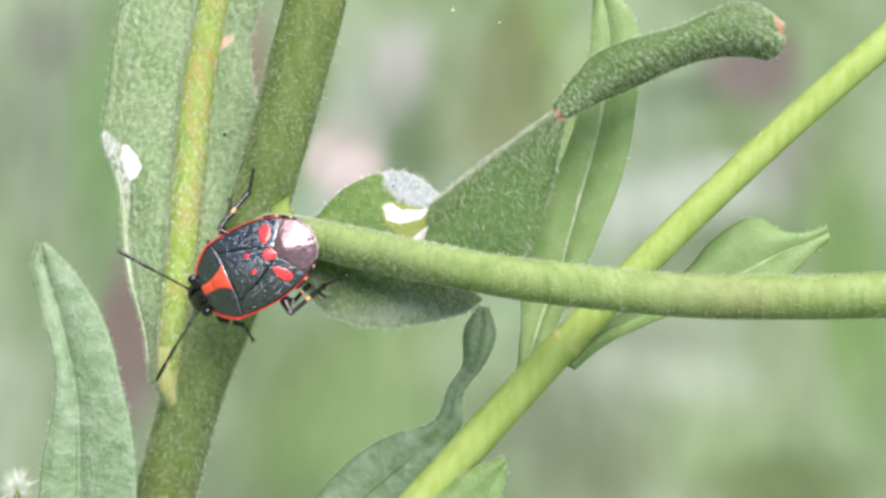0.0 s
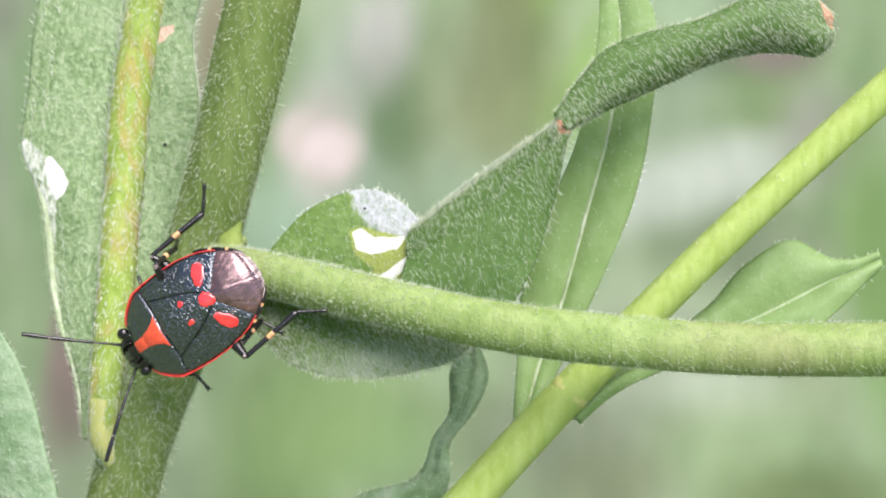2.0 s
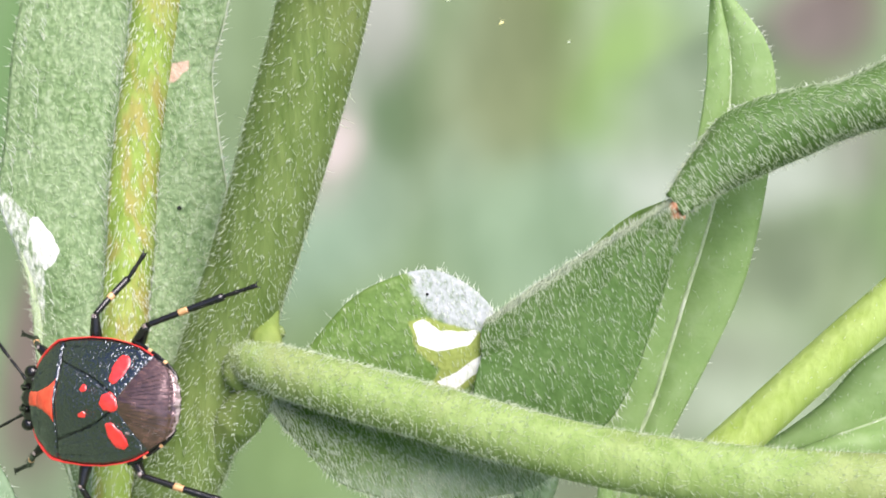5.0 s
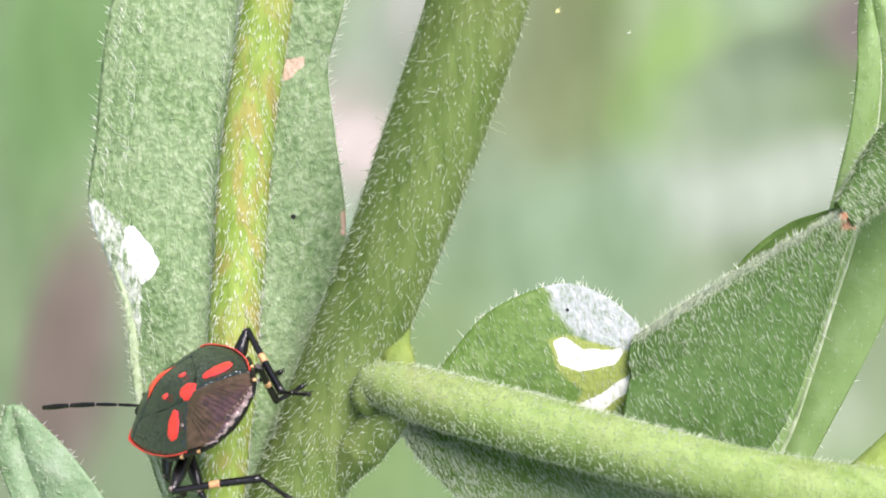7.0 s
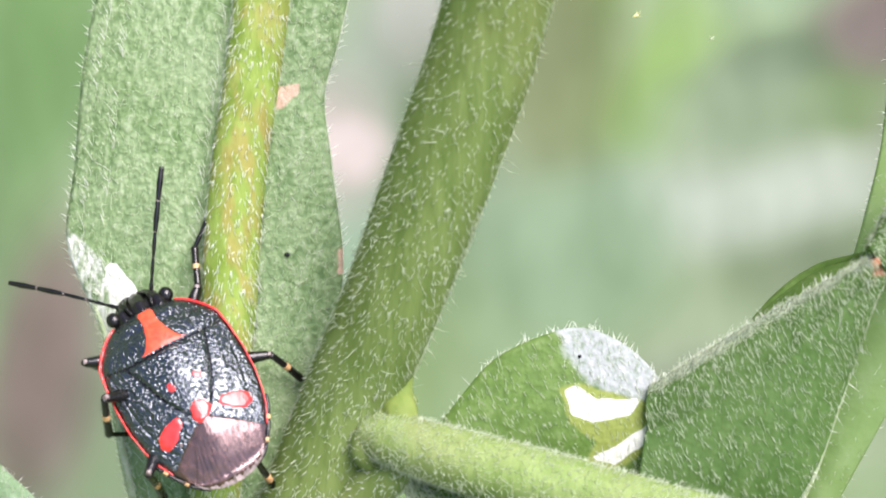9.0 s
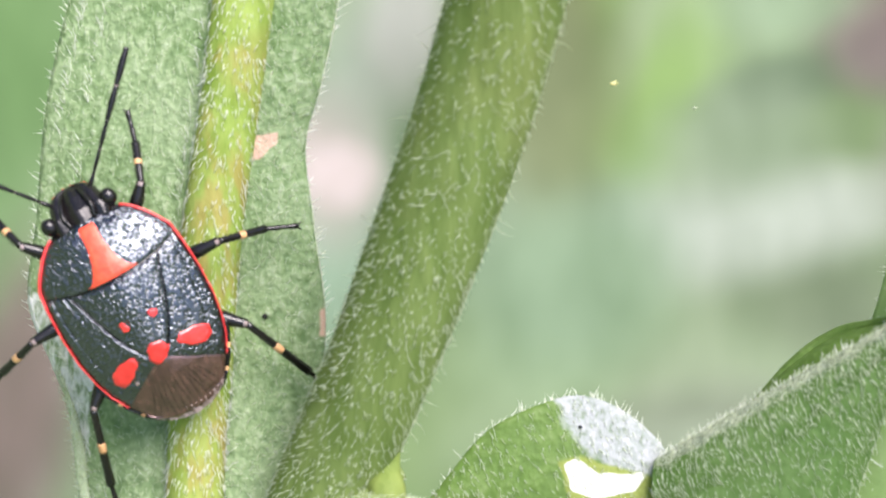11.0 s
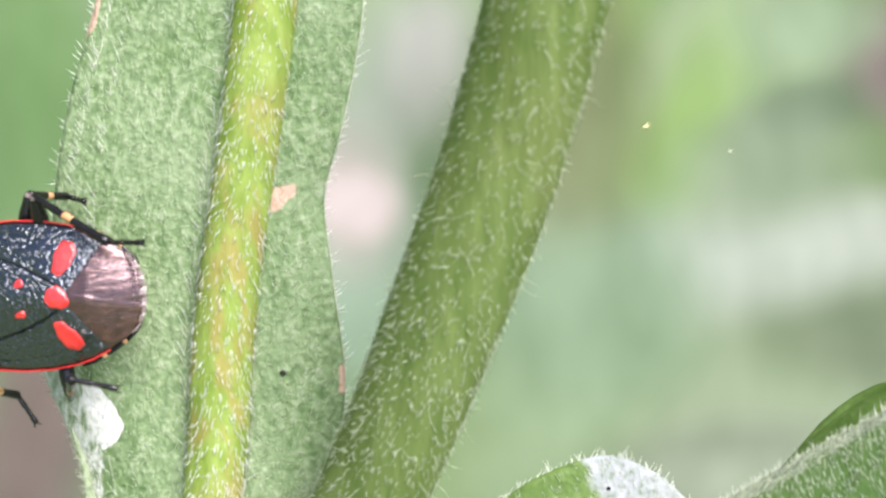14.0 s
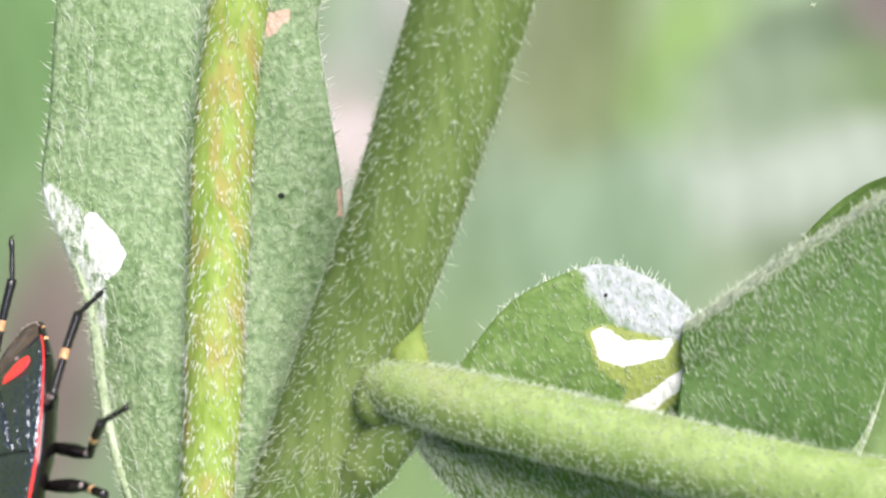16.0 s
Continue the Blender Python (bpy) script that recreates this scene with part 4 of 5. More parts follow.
def drifting_bit(label, size, mat, seed):
    ob = thing("drifting_fluff", label, "fluff", "specks drifting together")
    rng = np.random.default_rng(seed)
    bits = rng.normal(size=(14, 3)) * np.array([1.0, 0.4, 0.5]) + np.array([0.6, 0, 0.4])
    link_part("fibres", hair_mesh("fibres", rng.normal(scale=0.03, size=(14, 3)) * size, bits, rng.uniform(0.12, 0.3, 14) * size, np.full(14, 0.014), 0.4, seed + 1, mat), ob, "short pale fibres", "stuff")
    kernel, _, _ = tube(np.array([(-0.08, 0, -0.05), (0, 0, 0), (0.1, 0, 0.07)]) * size, [0.03 * size, 0.07 * size, 0.03 * size], 10, 8)
    link_part("kernel", tube_mesh("kernel", kernel, mat), ob)
    return ob


drift = drifting_bit("tiny pale yellow fluff drifting in the air", 1.0, FLUFF, 91)
DRIFTERS = [(drifting_bit("faint white fluff drifting beside the yellow one", 0.75, LEAF_HAIR, 95), (-0.00245, 0.0004, 0.00098)), (drifting_bit("faint white wisp drifting below the yellow one", 0.6, LEAF_HAIR, 98), (0.0031, -0.0003, -0.00085))]
DRIFT_ROWS = [
    (0.0, pose(0.00978, 0.00853, 0.01120, 0, -30, -25)),
    (0.5, pose(0.00966, 0.00873, 0.01163, 0, -11, -13)),
    (1.0, pose(0.01195, 0.00830, 0.01071, 0, 7, -2)),
    (1.5, pose(0.00981, 0.00883, 0.01183, 0, 25, 9)),
    (2.5, pose(0.01154, 0.00872, 0.01160, 0, 2, -17)),
    (3.0, pose(0.01042, 0.00892, 0.01202, 0, 21, -6)),
    (3.7, pose(0.00980, 0.00910, 0.01241, 0, -13, 10)),
    (6.0, pose(0.00906, 0.00823, 0.01055, 0, 12, 13)),
    (7.0, pose(0.00629, 0.00871, 0.01159, 0, -11, -14)),
    (8.0, pose(0.00978, 0.00868, 0.01152, 0, 26, 9)),
    (8.5, pose(0.00988, 0.00871, 0.01157, 0, -15, 20)),
    (9.2, pose(0.00868, 0.00914, 0.01249, 0, 10, -13)),
    (11.3, pose(0.00800, 0.00861, 0.01136, 0, 28, -15)),
    (12.5, pose(0.00843, 0.00870, 0.01156, 0, 12, 12)),
    (13.0, pose(0.00876, 0.00864, 0.01144, 0, -29, 24)),
    (13.5, pose(0.00860, 0.00861, 0.01137, 0, -10, -14)),
    (14.5, pose(0.00790, 0.00878, 0.01173, 0, 26, 8)),
    (15.0, pose(0.00915, 0.00863, 0.01142, 0, -15, 20)),
    (16.0, pose(0.01179, 0.00819, 0.01046, 0, 22, -7)),
]

BUG_ROWS = [
    (0.0, pose(-0.00128, -0.00578, -0.00198, -66.4, 26.1, -174.6)),
    (0.5, pose(-0.00132, -0.00587, -0.00172, -67.3, 25.7, -175.6)),
    (1.0, pose(-0.00125, -0.00550, -0.00179, -71.2, 25.0, -175.0)),
    (1.5, pose(-0.00139, -0.00552, -0.00145, -67.2, 26.0, -172.4)),
    (2.0, pose(-0.00137, -0.00604, -0.00180, -72.5, 32.8, -177.2)),
    (2.5, pose(-0.00210, -0.00622, -0.00149, -71.1, 29.8, 179.0)),
    (3.0, pose(-0.00206, -0.00617, -0.00119, -78.2, 21.1, 174.4)),
    (3.6, pose(-0.00338, -0.00605, 0.00044, -75.5, 7.1, 168.2)),
    (6.0, pose(-0.00781, -0.00467, -0.00090, -44.8, 19.9, 154.9)),
    (6.5, pose(-0.00848, -0.00393, -0.00099, -37.6, 21.2, 147.9)),
    (6.8, pose(-0.00892, -0.00344, -0.00047, -39.2, 19.8, 132.4)),
    (7.0, pose(-0.00832, -0.00293, -0.00086, -35.0, 19.7, 125.0)),
    (7.2, pose(-0.00810, -0.00270, -0.00119, -29.8, 16.9, 118.7)),
    (7.5, pose(-0.00769, -0.00198, -0.00098, -18.8, 19.2, 113.4)),
    (7.8, pose(-0.00782, -0.00104, -0.00131, -19.8, -8.4, 123.6)),
    (8.0, pose(-0.00836, -0.00069, -0.00053, -15.9, -13.0, 127.5)),
    (8.5, pose(-0.00836, -0.00081, -0.00006, -11.8, -17.1, 131.4)),
    (9.0, pose(-0.00840, -0.00096, 0.00121, -19.6, -31.1, 128.3)),
    (9.2, pose(-0.00824, -0.00045, 0.00104, -22.9, -38.0, 134.5)),
    (11.5, pose(-0.00964, 0.00129, 0.00780, -54.3, -58.8, 160.5)),
    (12.0, pose(-0.01172, 0.00208, 0.00845, -51.5, -41.3, 170.1)),
    (12.5, pose(-0.01215, 0.00339, 0.00818, -62.8, -34.2, 168.0)),
    (13.0, pose(-0.01277, 0.00383, 0.00800, -65.5, -22.4, 166.1)),
    (13.5, pose(-0.01458, 0.00415, 0.00694, -66.7, -6.9, 161.7)),
    (14.0, pose(-0.01335, 0.00321, 0.00750, -69.9, 6.1, 170.4)),
    (14.2, pose(-0.01290, 0.00237, 0.00680, -65.9, 28.9, -168.2)),
    (14.5, pose(-0.01330, 0.00159, 0.00714, -40.3, 22.6, -150.4)),
    (14.8, pose(-0.01234, 0.00182, 0.00588, -22.9, 31.8, -124.2)),
    (15.0, pose(-0.01313, 0.00226, 0.00541, -22.3, 39.7, -120.8)),
    (15.3, pose(-0.01355, 0.00101, 0.00388, -15.0, 48.8, -116.5)),
    (15.5, pose(-0.01362, -0.00063, 0.00290, 4.4, 56.3, -117.1)),
    (15.8, pose(-0.01457, -0.00158, 0.00065, 16.1, 42.2, -97.3)),
    (16.0, pose(-0.01339, -0.00248, -0.00198, 53.9, 32.4, -81.8)),
]

# ---- the bug, in its own space: x to the head, y to its left, z to its back, millimetres ----
BUG_SCALE = 0.00103
bug = thing("shield_bug", "black shield bug with red spots, orange mark and brown wing tips", "insect")
OUT_X = [-4.2, -4.1, -3.86, -3.6, -3.1, -2.4, -1.8, -1.0, 0.0, 1.0, 1.7, 2.1, 2.5, 2.8, 3.0, 3.12]
OUT_W = [0.3, 0.72, 1.15, 1.42, 1.78, 2.14, 2.32, 2.46, 2.5, 2.44, 2.34, 2.1, 1.8, 1.5, 1.2, 1.0]


def half_width(x):
    return np.interp(x, OUT_X, OUT_W)


def rim_height(x):
    return np.interp(x, [-4, -3, -1, 1, 1.9, 2.6, 3], [0.02, 0.2, 0.34, 0.4, 0.4, 0.3, 0.2])


def back_height(x, y):
    """Height of the back: two gently domed slopes that meet in a rounded ridge."""
    top = np.interp(x, [-4.2, -3.5, -2.6, -1.4, 0, 0.8, 1.5, 2.2, 2.8, 3.1], [0.06, 0.46, 0.86, 1.16, 1.28, 1.26, 1.15, 0.92, 0.66, 0.5])
    u = np.clip(np.abs(y) / half_width(x), 0, 1)
    slope = 1 - (np.sqrt(u * u + 0.02) - 0.1414) / 0.8685
    return rim_height(x) + (top - rim_height(x)) * (0.3 * (1 - u * u) ** 0.75 + 0.7 * slope)


def bug_mesh(name, verts, faces, mat):
    return mesh_of(name, np.asarray(verts, float) * BUG_SCALE, faces, mat)


def grid_faces(n, k):
    return [(i * k + j, i * k + j + 1, (i + 1) * k + j + 1, (i + 1) * k + j) for i in range(n - 1) for j in range(k - 1)]


def body_shell():
    xs = np.linspace(-4.1, 3.1, 48)
    ang = np.linspace(0, 2 * np.pi, 40, endpoint=False)
    rows = []
    for x in xs:
        w = half_width(x) * 0.985
        y = w * np.cos(ang)
        q = np.sqrt(np.clip(1 - (y / w) ** 2, 0, 1))
        deep = np.interp(x, [-4.1, -3, -1, 1, 2.4, 3.1], [0.25, 0.75, 1.15, 1.2, 0.9, 0.6]) + 0.02 * math.sin(x * 11)
        z = np.where(np.sin(ang) >= 0, back_height(x, y) - 0.04, rim_height(x) - deep * q)
        rows.append(np.stack([np.full_like(y, x), y, z], 1))
    k = 40
    v = np.concatenate(rows + [[rows[0].mean(0)], [rows[-1].mean(0)]])
    n = len(xs)
    f = [(i * k + j, i * k + (j + 1) % k, (i + 1) * k + (j + 1) % k, (i + 1) * k + j) for i in range(n - 1) for j in range(k)]
    f += [(n * k, (j + 1) % k, j) for j in range(k)] + [(n * k + 1, (n - 1) * k + j, (n - 1) * k + (j + 1) % k) for j in range(k)]
    return bug_mesh("abdomen", v, [q[::-1] for q in f], SMOOTH_BLACK)


def plate(name, where, mat, parent, lift=0.03, na=30, nb=30, rim=0.05, label="", swell=None):
    """A shell plate on the back: where(a, b) gives x, y for a, b from 0 to 1."""
    a, b2 = np.meshgrid(np.linspace(0, 1, na), np.linspace(0, 1, nb))
    x, y = where(a, b2)
    e = np.minimum(np.minimum(a, 1 - a), np.minimum(b2, 1 - b2))
    edge = np.clip(e / 0.05, 0, 1) ** 0.6
    z = back_height(x, y) + lift + rim * (edge - 1)
    if swell:
        z = z + swell(x, y, a, b2)
    f = grid_faces(nb, na)
    v = np.stack([x, y, z], -1).reshape(-1, 3)
    i = f[len(f) // 2 + na // 2]
    if np.cross(v[i[1]] - v[i[0]], v[i[2]] - v[i[1]])[2] < 0:
        f = [q[::-1] for q in f]
    return link_part(name, bug_mesh(name, v, f, mat), parent, label)


def spot(x0, y0, rx, ry, turn, mat, parent, lift=0.065, name="spot", label="", lobes=0.08, seed=0):
    """A rounded coloured mark, slightly raised."""
    rng = np.random.default_rng(seed)
    v, f = [], []
    n, rings = 32, 6
    ph = rng.uniform(0, 6.28, 3)
    for r in range(rings + 1):
        for j in range(n):
            a = 2 * np.pi * j / n
            q = r / rings * (1 + lobes * math.sin(2 * a + ph[0]) + lobes * 0.8 * math.sin(3 * a + ph[1]) + lobes * 0.5 * math.sin(7 * a + ph[2]))
            px, py = q * rx * math.cos(a), q * ry * math.sin(a)
            x = x0 + px * math.cos(turn) - py * math.sin(turn)
            y = y0 + px * math.sin(turn) + py * math.cos(turn)
            v.append((x, y, float(back_height(x, y)) + lift * (1 if r < rings else 0.1) + 0.01 * (1 - r / rings)))
    f = [(r * n + j, r * n + (j + 1) % n, (r + 1) * n + (j + 1) % n, (r + 1) * n + j)[::-1] for r in range(rings) for j in range(n)]
    return link_part(name, bug_mesh(name, v, f, mat), parent, label)


link_part("abdomen", body_shell(), bug, "smooth black underside")


def hind_edge(y):
    return 1.0 + 0.42 * np.abs(y / 2.4) ** 2.2


def pronotum_at(a, b2):
    s = 2 * a - 1
    xh = hind_edge(s * 2.34)
    xf = 3.06 - 0.2 * np.abs(s) ** 2.5
    x = xh + (xf - xh) * b2
    return x, s * half_width(x) * 0.965


def pronotum_swell(x, y, a, b2):
    """Two shining humps behind the head and a dent across the middle."""
    hump = np.exp(-((x - 2.55) / 0.22) ** 2 - ((np.abs(y) - 0.8) / 0.42) ** 2)
    dent = np.exp(-((x - 2.15) / 0.16) ** 2) * np.clip(1 - np.abs(y) / 2.1, 0, 1)
    return 0.03 * np.sin(np.pi * a) * np.sin(np.pi * b2) + 0.09 * hump - 0.05 * dent


def scutellum_half(b2):
    return 1.5 * (1 - b2) ** 0.8 * (1 - 0.12 * np.sin(np.pi * b2)) + 0.2 * np.sin(np.pi * np.clip(b2, 0, 1)) + 0.03


def scutellum_at(a, b2):
    y = (2 * a - 1) * scutellum_half(b2)
    x = (hind_edge(y) - 0.04) * (1 - b2) - 2.05 * b2
    return x, y


def corium_at(side):
    def at(a, b2):
        yi = scutellum_half(b2) + 0.03
        xi = (hind_edge(yi) - 0.05) * (1 - b2) - 2.0 * b2
        xo = 1.36 * (1 - b2) - 3.05 * b2
        yo = half_width(xo) * 0.955
        x = xi + (xo - xi) * a
        return x, side * (yi + (yo - yi) * a)
    return at


def corium_swell(x, y, a, b2):
    """A long furrow beside the margin and a low fold next to the triangular plate."""
    furrow = np.exp(-((a - 0.74) / 0.035) ** 2) * np.clip(1.15 - b2, 0, 1)
    fold = np.exp(-((a - 0.3 - 0.1 * b2) / 0.05) ** 2) * np.clip(1.1 - b2, 0, 1)
    return -0.045 * furrow + 0.03 * fold + 0.02 * np.sin(np.pi * a)


def membrane_at(a, b2):
    s = 2 * a - 1
    xf = -1.9 - 1.1 * np.abs(s) ** 1.15
    yf = s * 1.74
    xb = -4.2 + 0.85 * (1 - np.sqrt(np.clip(1 - s * s, 0, 1)))
    yb = s * 1.44
    return xf + (xb - xf) * b2, yf + (yb - yf) * b2**1.4


def membrane_swell(x, y, a, b2):
    """Fine ribs fanning from the plate's tip, one wing lapping over the other, a raised hem."""
    turn = np.arctan2(y, -(x + 1.3))
    ribs = 0.002 * np.sin(turn * 46 + 1.3 * np.sin(b2 * 7 + turn * 3)) * np.clip(b2 * 4, 0, 1) * np.clip((0.97 - b2) * 8, 0, 1)
    lap = 0.03 * np.clip((a - 0.42 - 0.18 * b2) * 30, 0, 1)
    hem = 0.05 * np.exp(-((b2 - 0.93) / 0.05) ** 2)
    return 0.04 * np.sin(np.pi * a) * np.sin(np.pi * b2) + ribs + lap + hem


pronotum = plate("pronotum", pronotum_at, BLACK, bug, 0.04, 60, 40, 0.07, "pitted black shield behind the head", pronotum_swell)
scutellum = plate("scutellum", scutellum_at, BLACK, bug, 0.05, 34, 44, 0.09, "pitted black triangular plate")
wings = []
for side in (1, -1):
    wing = plate("forewing", corium_at(side), BLACK, bug, 0.03, 60, 44, 0.06, "pitted black leathery wing", corium_swell)
    wings.append(wing)
    spot(-1.86, side * 1.27, 0.56, 0.36, -side * 1.15, RED, wing, 0.085, "spot", "red oval spot", 0.09, 3)
spot(-2.36, 1.12, 0.07, 0.06, 0.0, PALE_SHELL, wings[0], 0.09, "fleck", "tiny white fleck", 0.1, 8)
membrane = plate("membrane", membrane_at, MEMBRANE, bug, 0.02, 150, 40, 0.03, "shiny brown ribbed wing membrane", membrane_swell)
for q in range(13):
    # fine dark veins fanning over the membrane
    a0 = 0.5 + (q - 6) * 0.03
    a1 = 0.5 + (q - 6) * 0.075
    bb2 = np.linspace(0.06, 0.88, 14)
    aa = a0 + (a1 - a0) * bb2 + 0.008 * np.sin(bb2 * 9 + q * 1.7)
    vx, vy = membrane_at(aa, bb2)
    vein, _, _ = tube(np.stack([vx, vy, back_height(vx, vy) + 0.022 + membrane_swell(vx, vy, aa, bb2)], 1), [0.005, 0.012, 0.007], 24, 5, up=(0, 0, 1.0))
    link_part("vein", tube_mesh("vein", vein * BUG_SCALE, SMOOTH_BLACK, False), membrane)


def hem_at(a, b2):
    return membrane_at(0.04 + 0.92 * a, 0.86 + 0.18 * b2)


plate("wing_hem", hem_at, PALE_SHELL, bug, 0.05, 60, 8, 0.03, "pale crumpled hem of the wing tips", lambda x, y, a, b2: 0.035 * np.sin(a * 41) * b2 + 0.02 * np.sin(a * 97 + 2))
spot(-1.7, 0, 0.4, 0.37, 0.0, RED, scutellum, 0.085, "spot", "red spot on the tip", 0.1, 1)
spot(-0.5, 0.5, 0.17, 0.14, 0.3, RED, scutellum, 0.09, "spot", "small red spot", 0.15, 2)
spot(-0.5, -0.5, 0.17, 0.14, -0.3, RED, scutellum, 0.09, "spot", "small red spot", 0.15, 5)
# orange mark on the pronotum: a neck towards the head, spreading along the hind edge
nb = 24
v = []
for q in np.linspace(1, 0, nb):
    w2 = np.interp(q, [0, 0.06, 0.16, 0.35, 0.65, 0.9, 1], [0.86, 0.7, 0.56, 0.4, 0.3, 0.33, 0.26])
    for s in np.linspace(-1, 1, 11):
        y = s * w2
        x = float(hind_edge(y)) + 0.05 + q * (2.86 - float(hind_edge(y)))
        lift = 0.075 + 0.03 * math.sin(math.pi * q) - 0.05 * math.exp(-((x - 2.15) / 0.16) ** 2)
        v.append((x, y, float(back_height(x, y)) + lift + (0.0 if abs(s) < 0.9 and 0.02 < q < 0.98 else -0.04)))
link_part("mark", bug_mesh("mark", v, grid_faces(nb, 11), ORANGE), pronotum, "orange red mark")
# red rim on each side and the banded hind edge
for side in (1, -1):
    xs = np.linspace(2.98, -3.0, 56)
    line = np.stack([xs, side * half_width(xs) * 0.985, rim_height(xs) + 0.03], 1)
    rg, _, _ = tube(line, [0.045, 0.055, 0.05, 0.036, 0.029, 0.027, 0.027, 0.025], 100, 8, up=(0, 0, 1.0))
    link_part("rim", tube_mesh("rim", rg * BUG_SCALE, RED, False), bug, "thin red rim")
    for x1, x0, mat in ((-2.0, -2.7, SMOOTH_BLACK), (-2.7, -2.85, CREAM), (-2.85, -3.4, SMOOTH_BLACK), (-3.4, -3.52, CREAM), (-3.52, -4.0, SMOOTH_BLACK)):
        xs = np.linspace(x1, x0, 8)
        rg, _, _ = tube(np.stack([xs, side * half_width(xs) * 1.02, rim_height(xs) - 0.08], 1), [0.07, 0.07], 10, 8, up=(0, 0, 1.0))
        link_part("rim_band", tube_mesh("rim_band", rg * BUG_SCALE, mat, False), bug, "banded hind rim")

# head with two lobes, a bill ridge and eyes
hx = np.linspace(2.55, 4.3, 26)
HEAD = np.array((0.74, 1.1, 1.0))
NECK = np.array((2.55, 0, 0))
HEAD_ON = np.array((0.36, 0, 0.02))
hang = np.linspace(0, 2 * np.pi, 36, endpoint=False)
rows = []
for x in hx:
    w2 = np.interp(x, [2.55, 2.9, 3.15, 3.4, 3.8, 4.1, 4.28, 4.35], [0.9, 0.95, 0.92, 0.82, 0.74, 0.6, 0.36, 0.05])
    zc = np.interp(x, [2.55, 3.2, 3.8, 4.35], [0.12, 0.05, -0.2, -0.5])
    hh = np.interp(x, [2.55, 3.2, 3.8, 4.2, 4.35], [0.42, 0.42, 0.32, 0.2, 0.04])
    y = w2 * np.cos(hang)
    z = zc + hh * np.sin(hang) + np.where(np.sin(hang) > 0, 0.09 * np.cos(2.6 * np.pi * y / max(w2, 0.1)), 0)
    rows.append(np.stack([np.full_like(y, x), y, z], 1))
k = 36
n = len(hx)
v = np.concatenate(rows + [[rows[0].mean(0)], [rows[-1].mean(0)]])
v = (v - NECK) * HEAD + NECK + HEAD_ON
f = [(i * k + j, (i + 1) * k + j, (i + 1) * k + (j + 1) % k, i * k + (j + 1) % k) for i in range(n - 1) for j in range(k)]
f += [(n * k, j, (j + 1) % k) for j in range(k)] + [(n * k + 1, (n - 1) * k + (j + 1) % k, (n - 1) * k + j) for j in range(k)]
f = [q[::-1] for q in f]
head = link_part("head", bug_mesh("head", v, f, SMOOTH_BLACK), bug, "small black lobed head")
for side in (1, -1):
    bm = bmesh.new()
    bmesh.ops.create_uvsphere(bm, u_segments=18, v_segments=12, radius=0.3 * BUG_SCALE)
    bmesh.ops.transform(bm, matrix=Matrix.Translation(Vector((3.34, side * 1.04, 0.18)) * BUG_SCALE) @ Matrix.Diagonal((1.0, 0.9, 0.85, 1)), verts=bm.verts)
    me = bpy.data.meshes.new("eye")
    bm.to_mesh(me)
    bm.free()
    me.materials.append(SMOOTH_BLACK)
    me.polygons.foreach_set("use_smooth", [True] * len(me.polygons))
    link_part("eye", me, head, "bulging dark eye")
    ridge, _, _ = tube(np.array([(2.66, side * 0.4, 0.55), (3.03, side * 0.48, 0.5), (3.4, side * 0.41, 0.22), (3.73, side * 0.25, -0.2)]) + HEAD_ON, [0.05, 0.08, 0.07, 0.03], 24, 8)
    link_part("ridge", tube_mesh("ridge", ridge * BUG_SCALE, SMOOTH_BLACK, False), head, "curved head ridge")
    edge, _, _ = tube(np.array([(3.1, side * 0.84, 0.05), (3.4, side * 0.76, -0.15), (3.7, side * 0.56, -0.38), (3.84, side * 0.1, -0.5)]) + HEAD_ON, [0.04, 0.06, 0.05, 0.03], 16, 6)
    link_part("head_rim", tube_mesh("head_rim", edge * BUG_SCALE, ORANGE, False), head, "thin orange head edge")


def limb(name, points, radii, mat, parent, label="", rings=18, sides=9):
    g, _, _ = tube(points, radii, rings, sides, wobble=0.015, up=(0.3, 0.2, 1.0))
    return link_part(name, tube_mesh(name, g * BUG_SCALE, mat, False), parent, label)


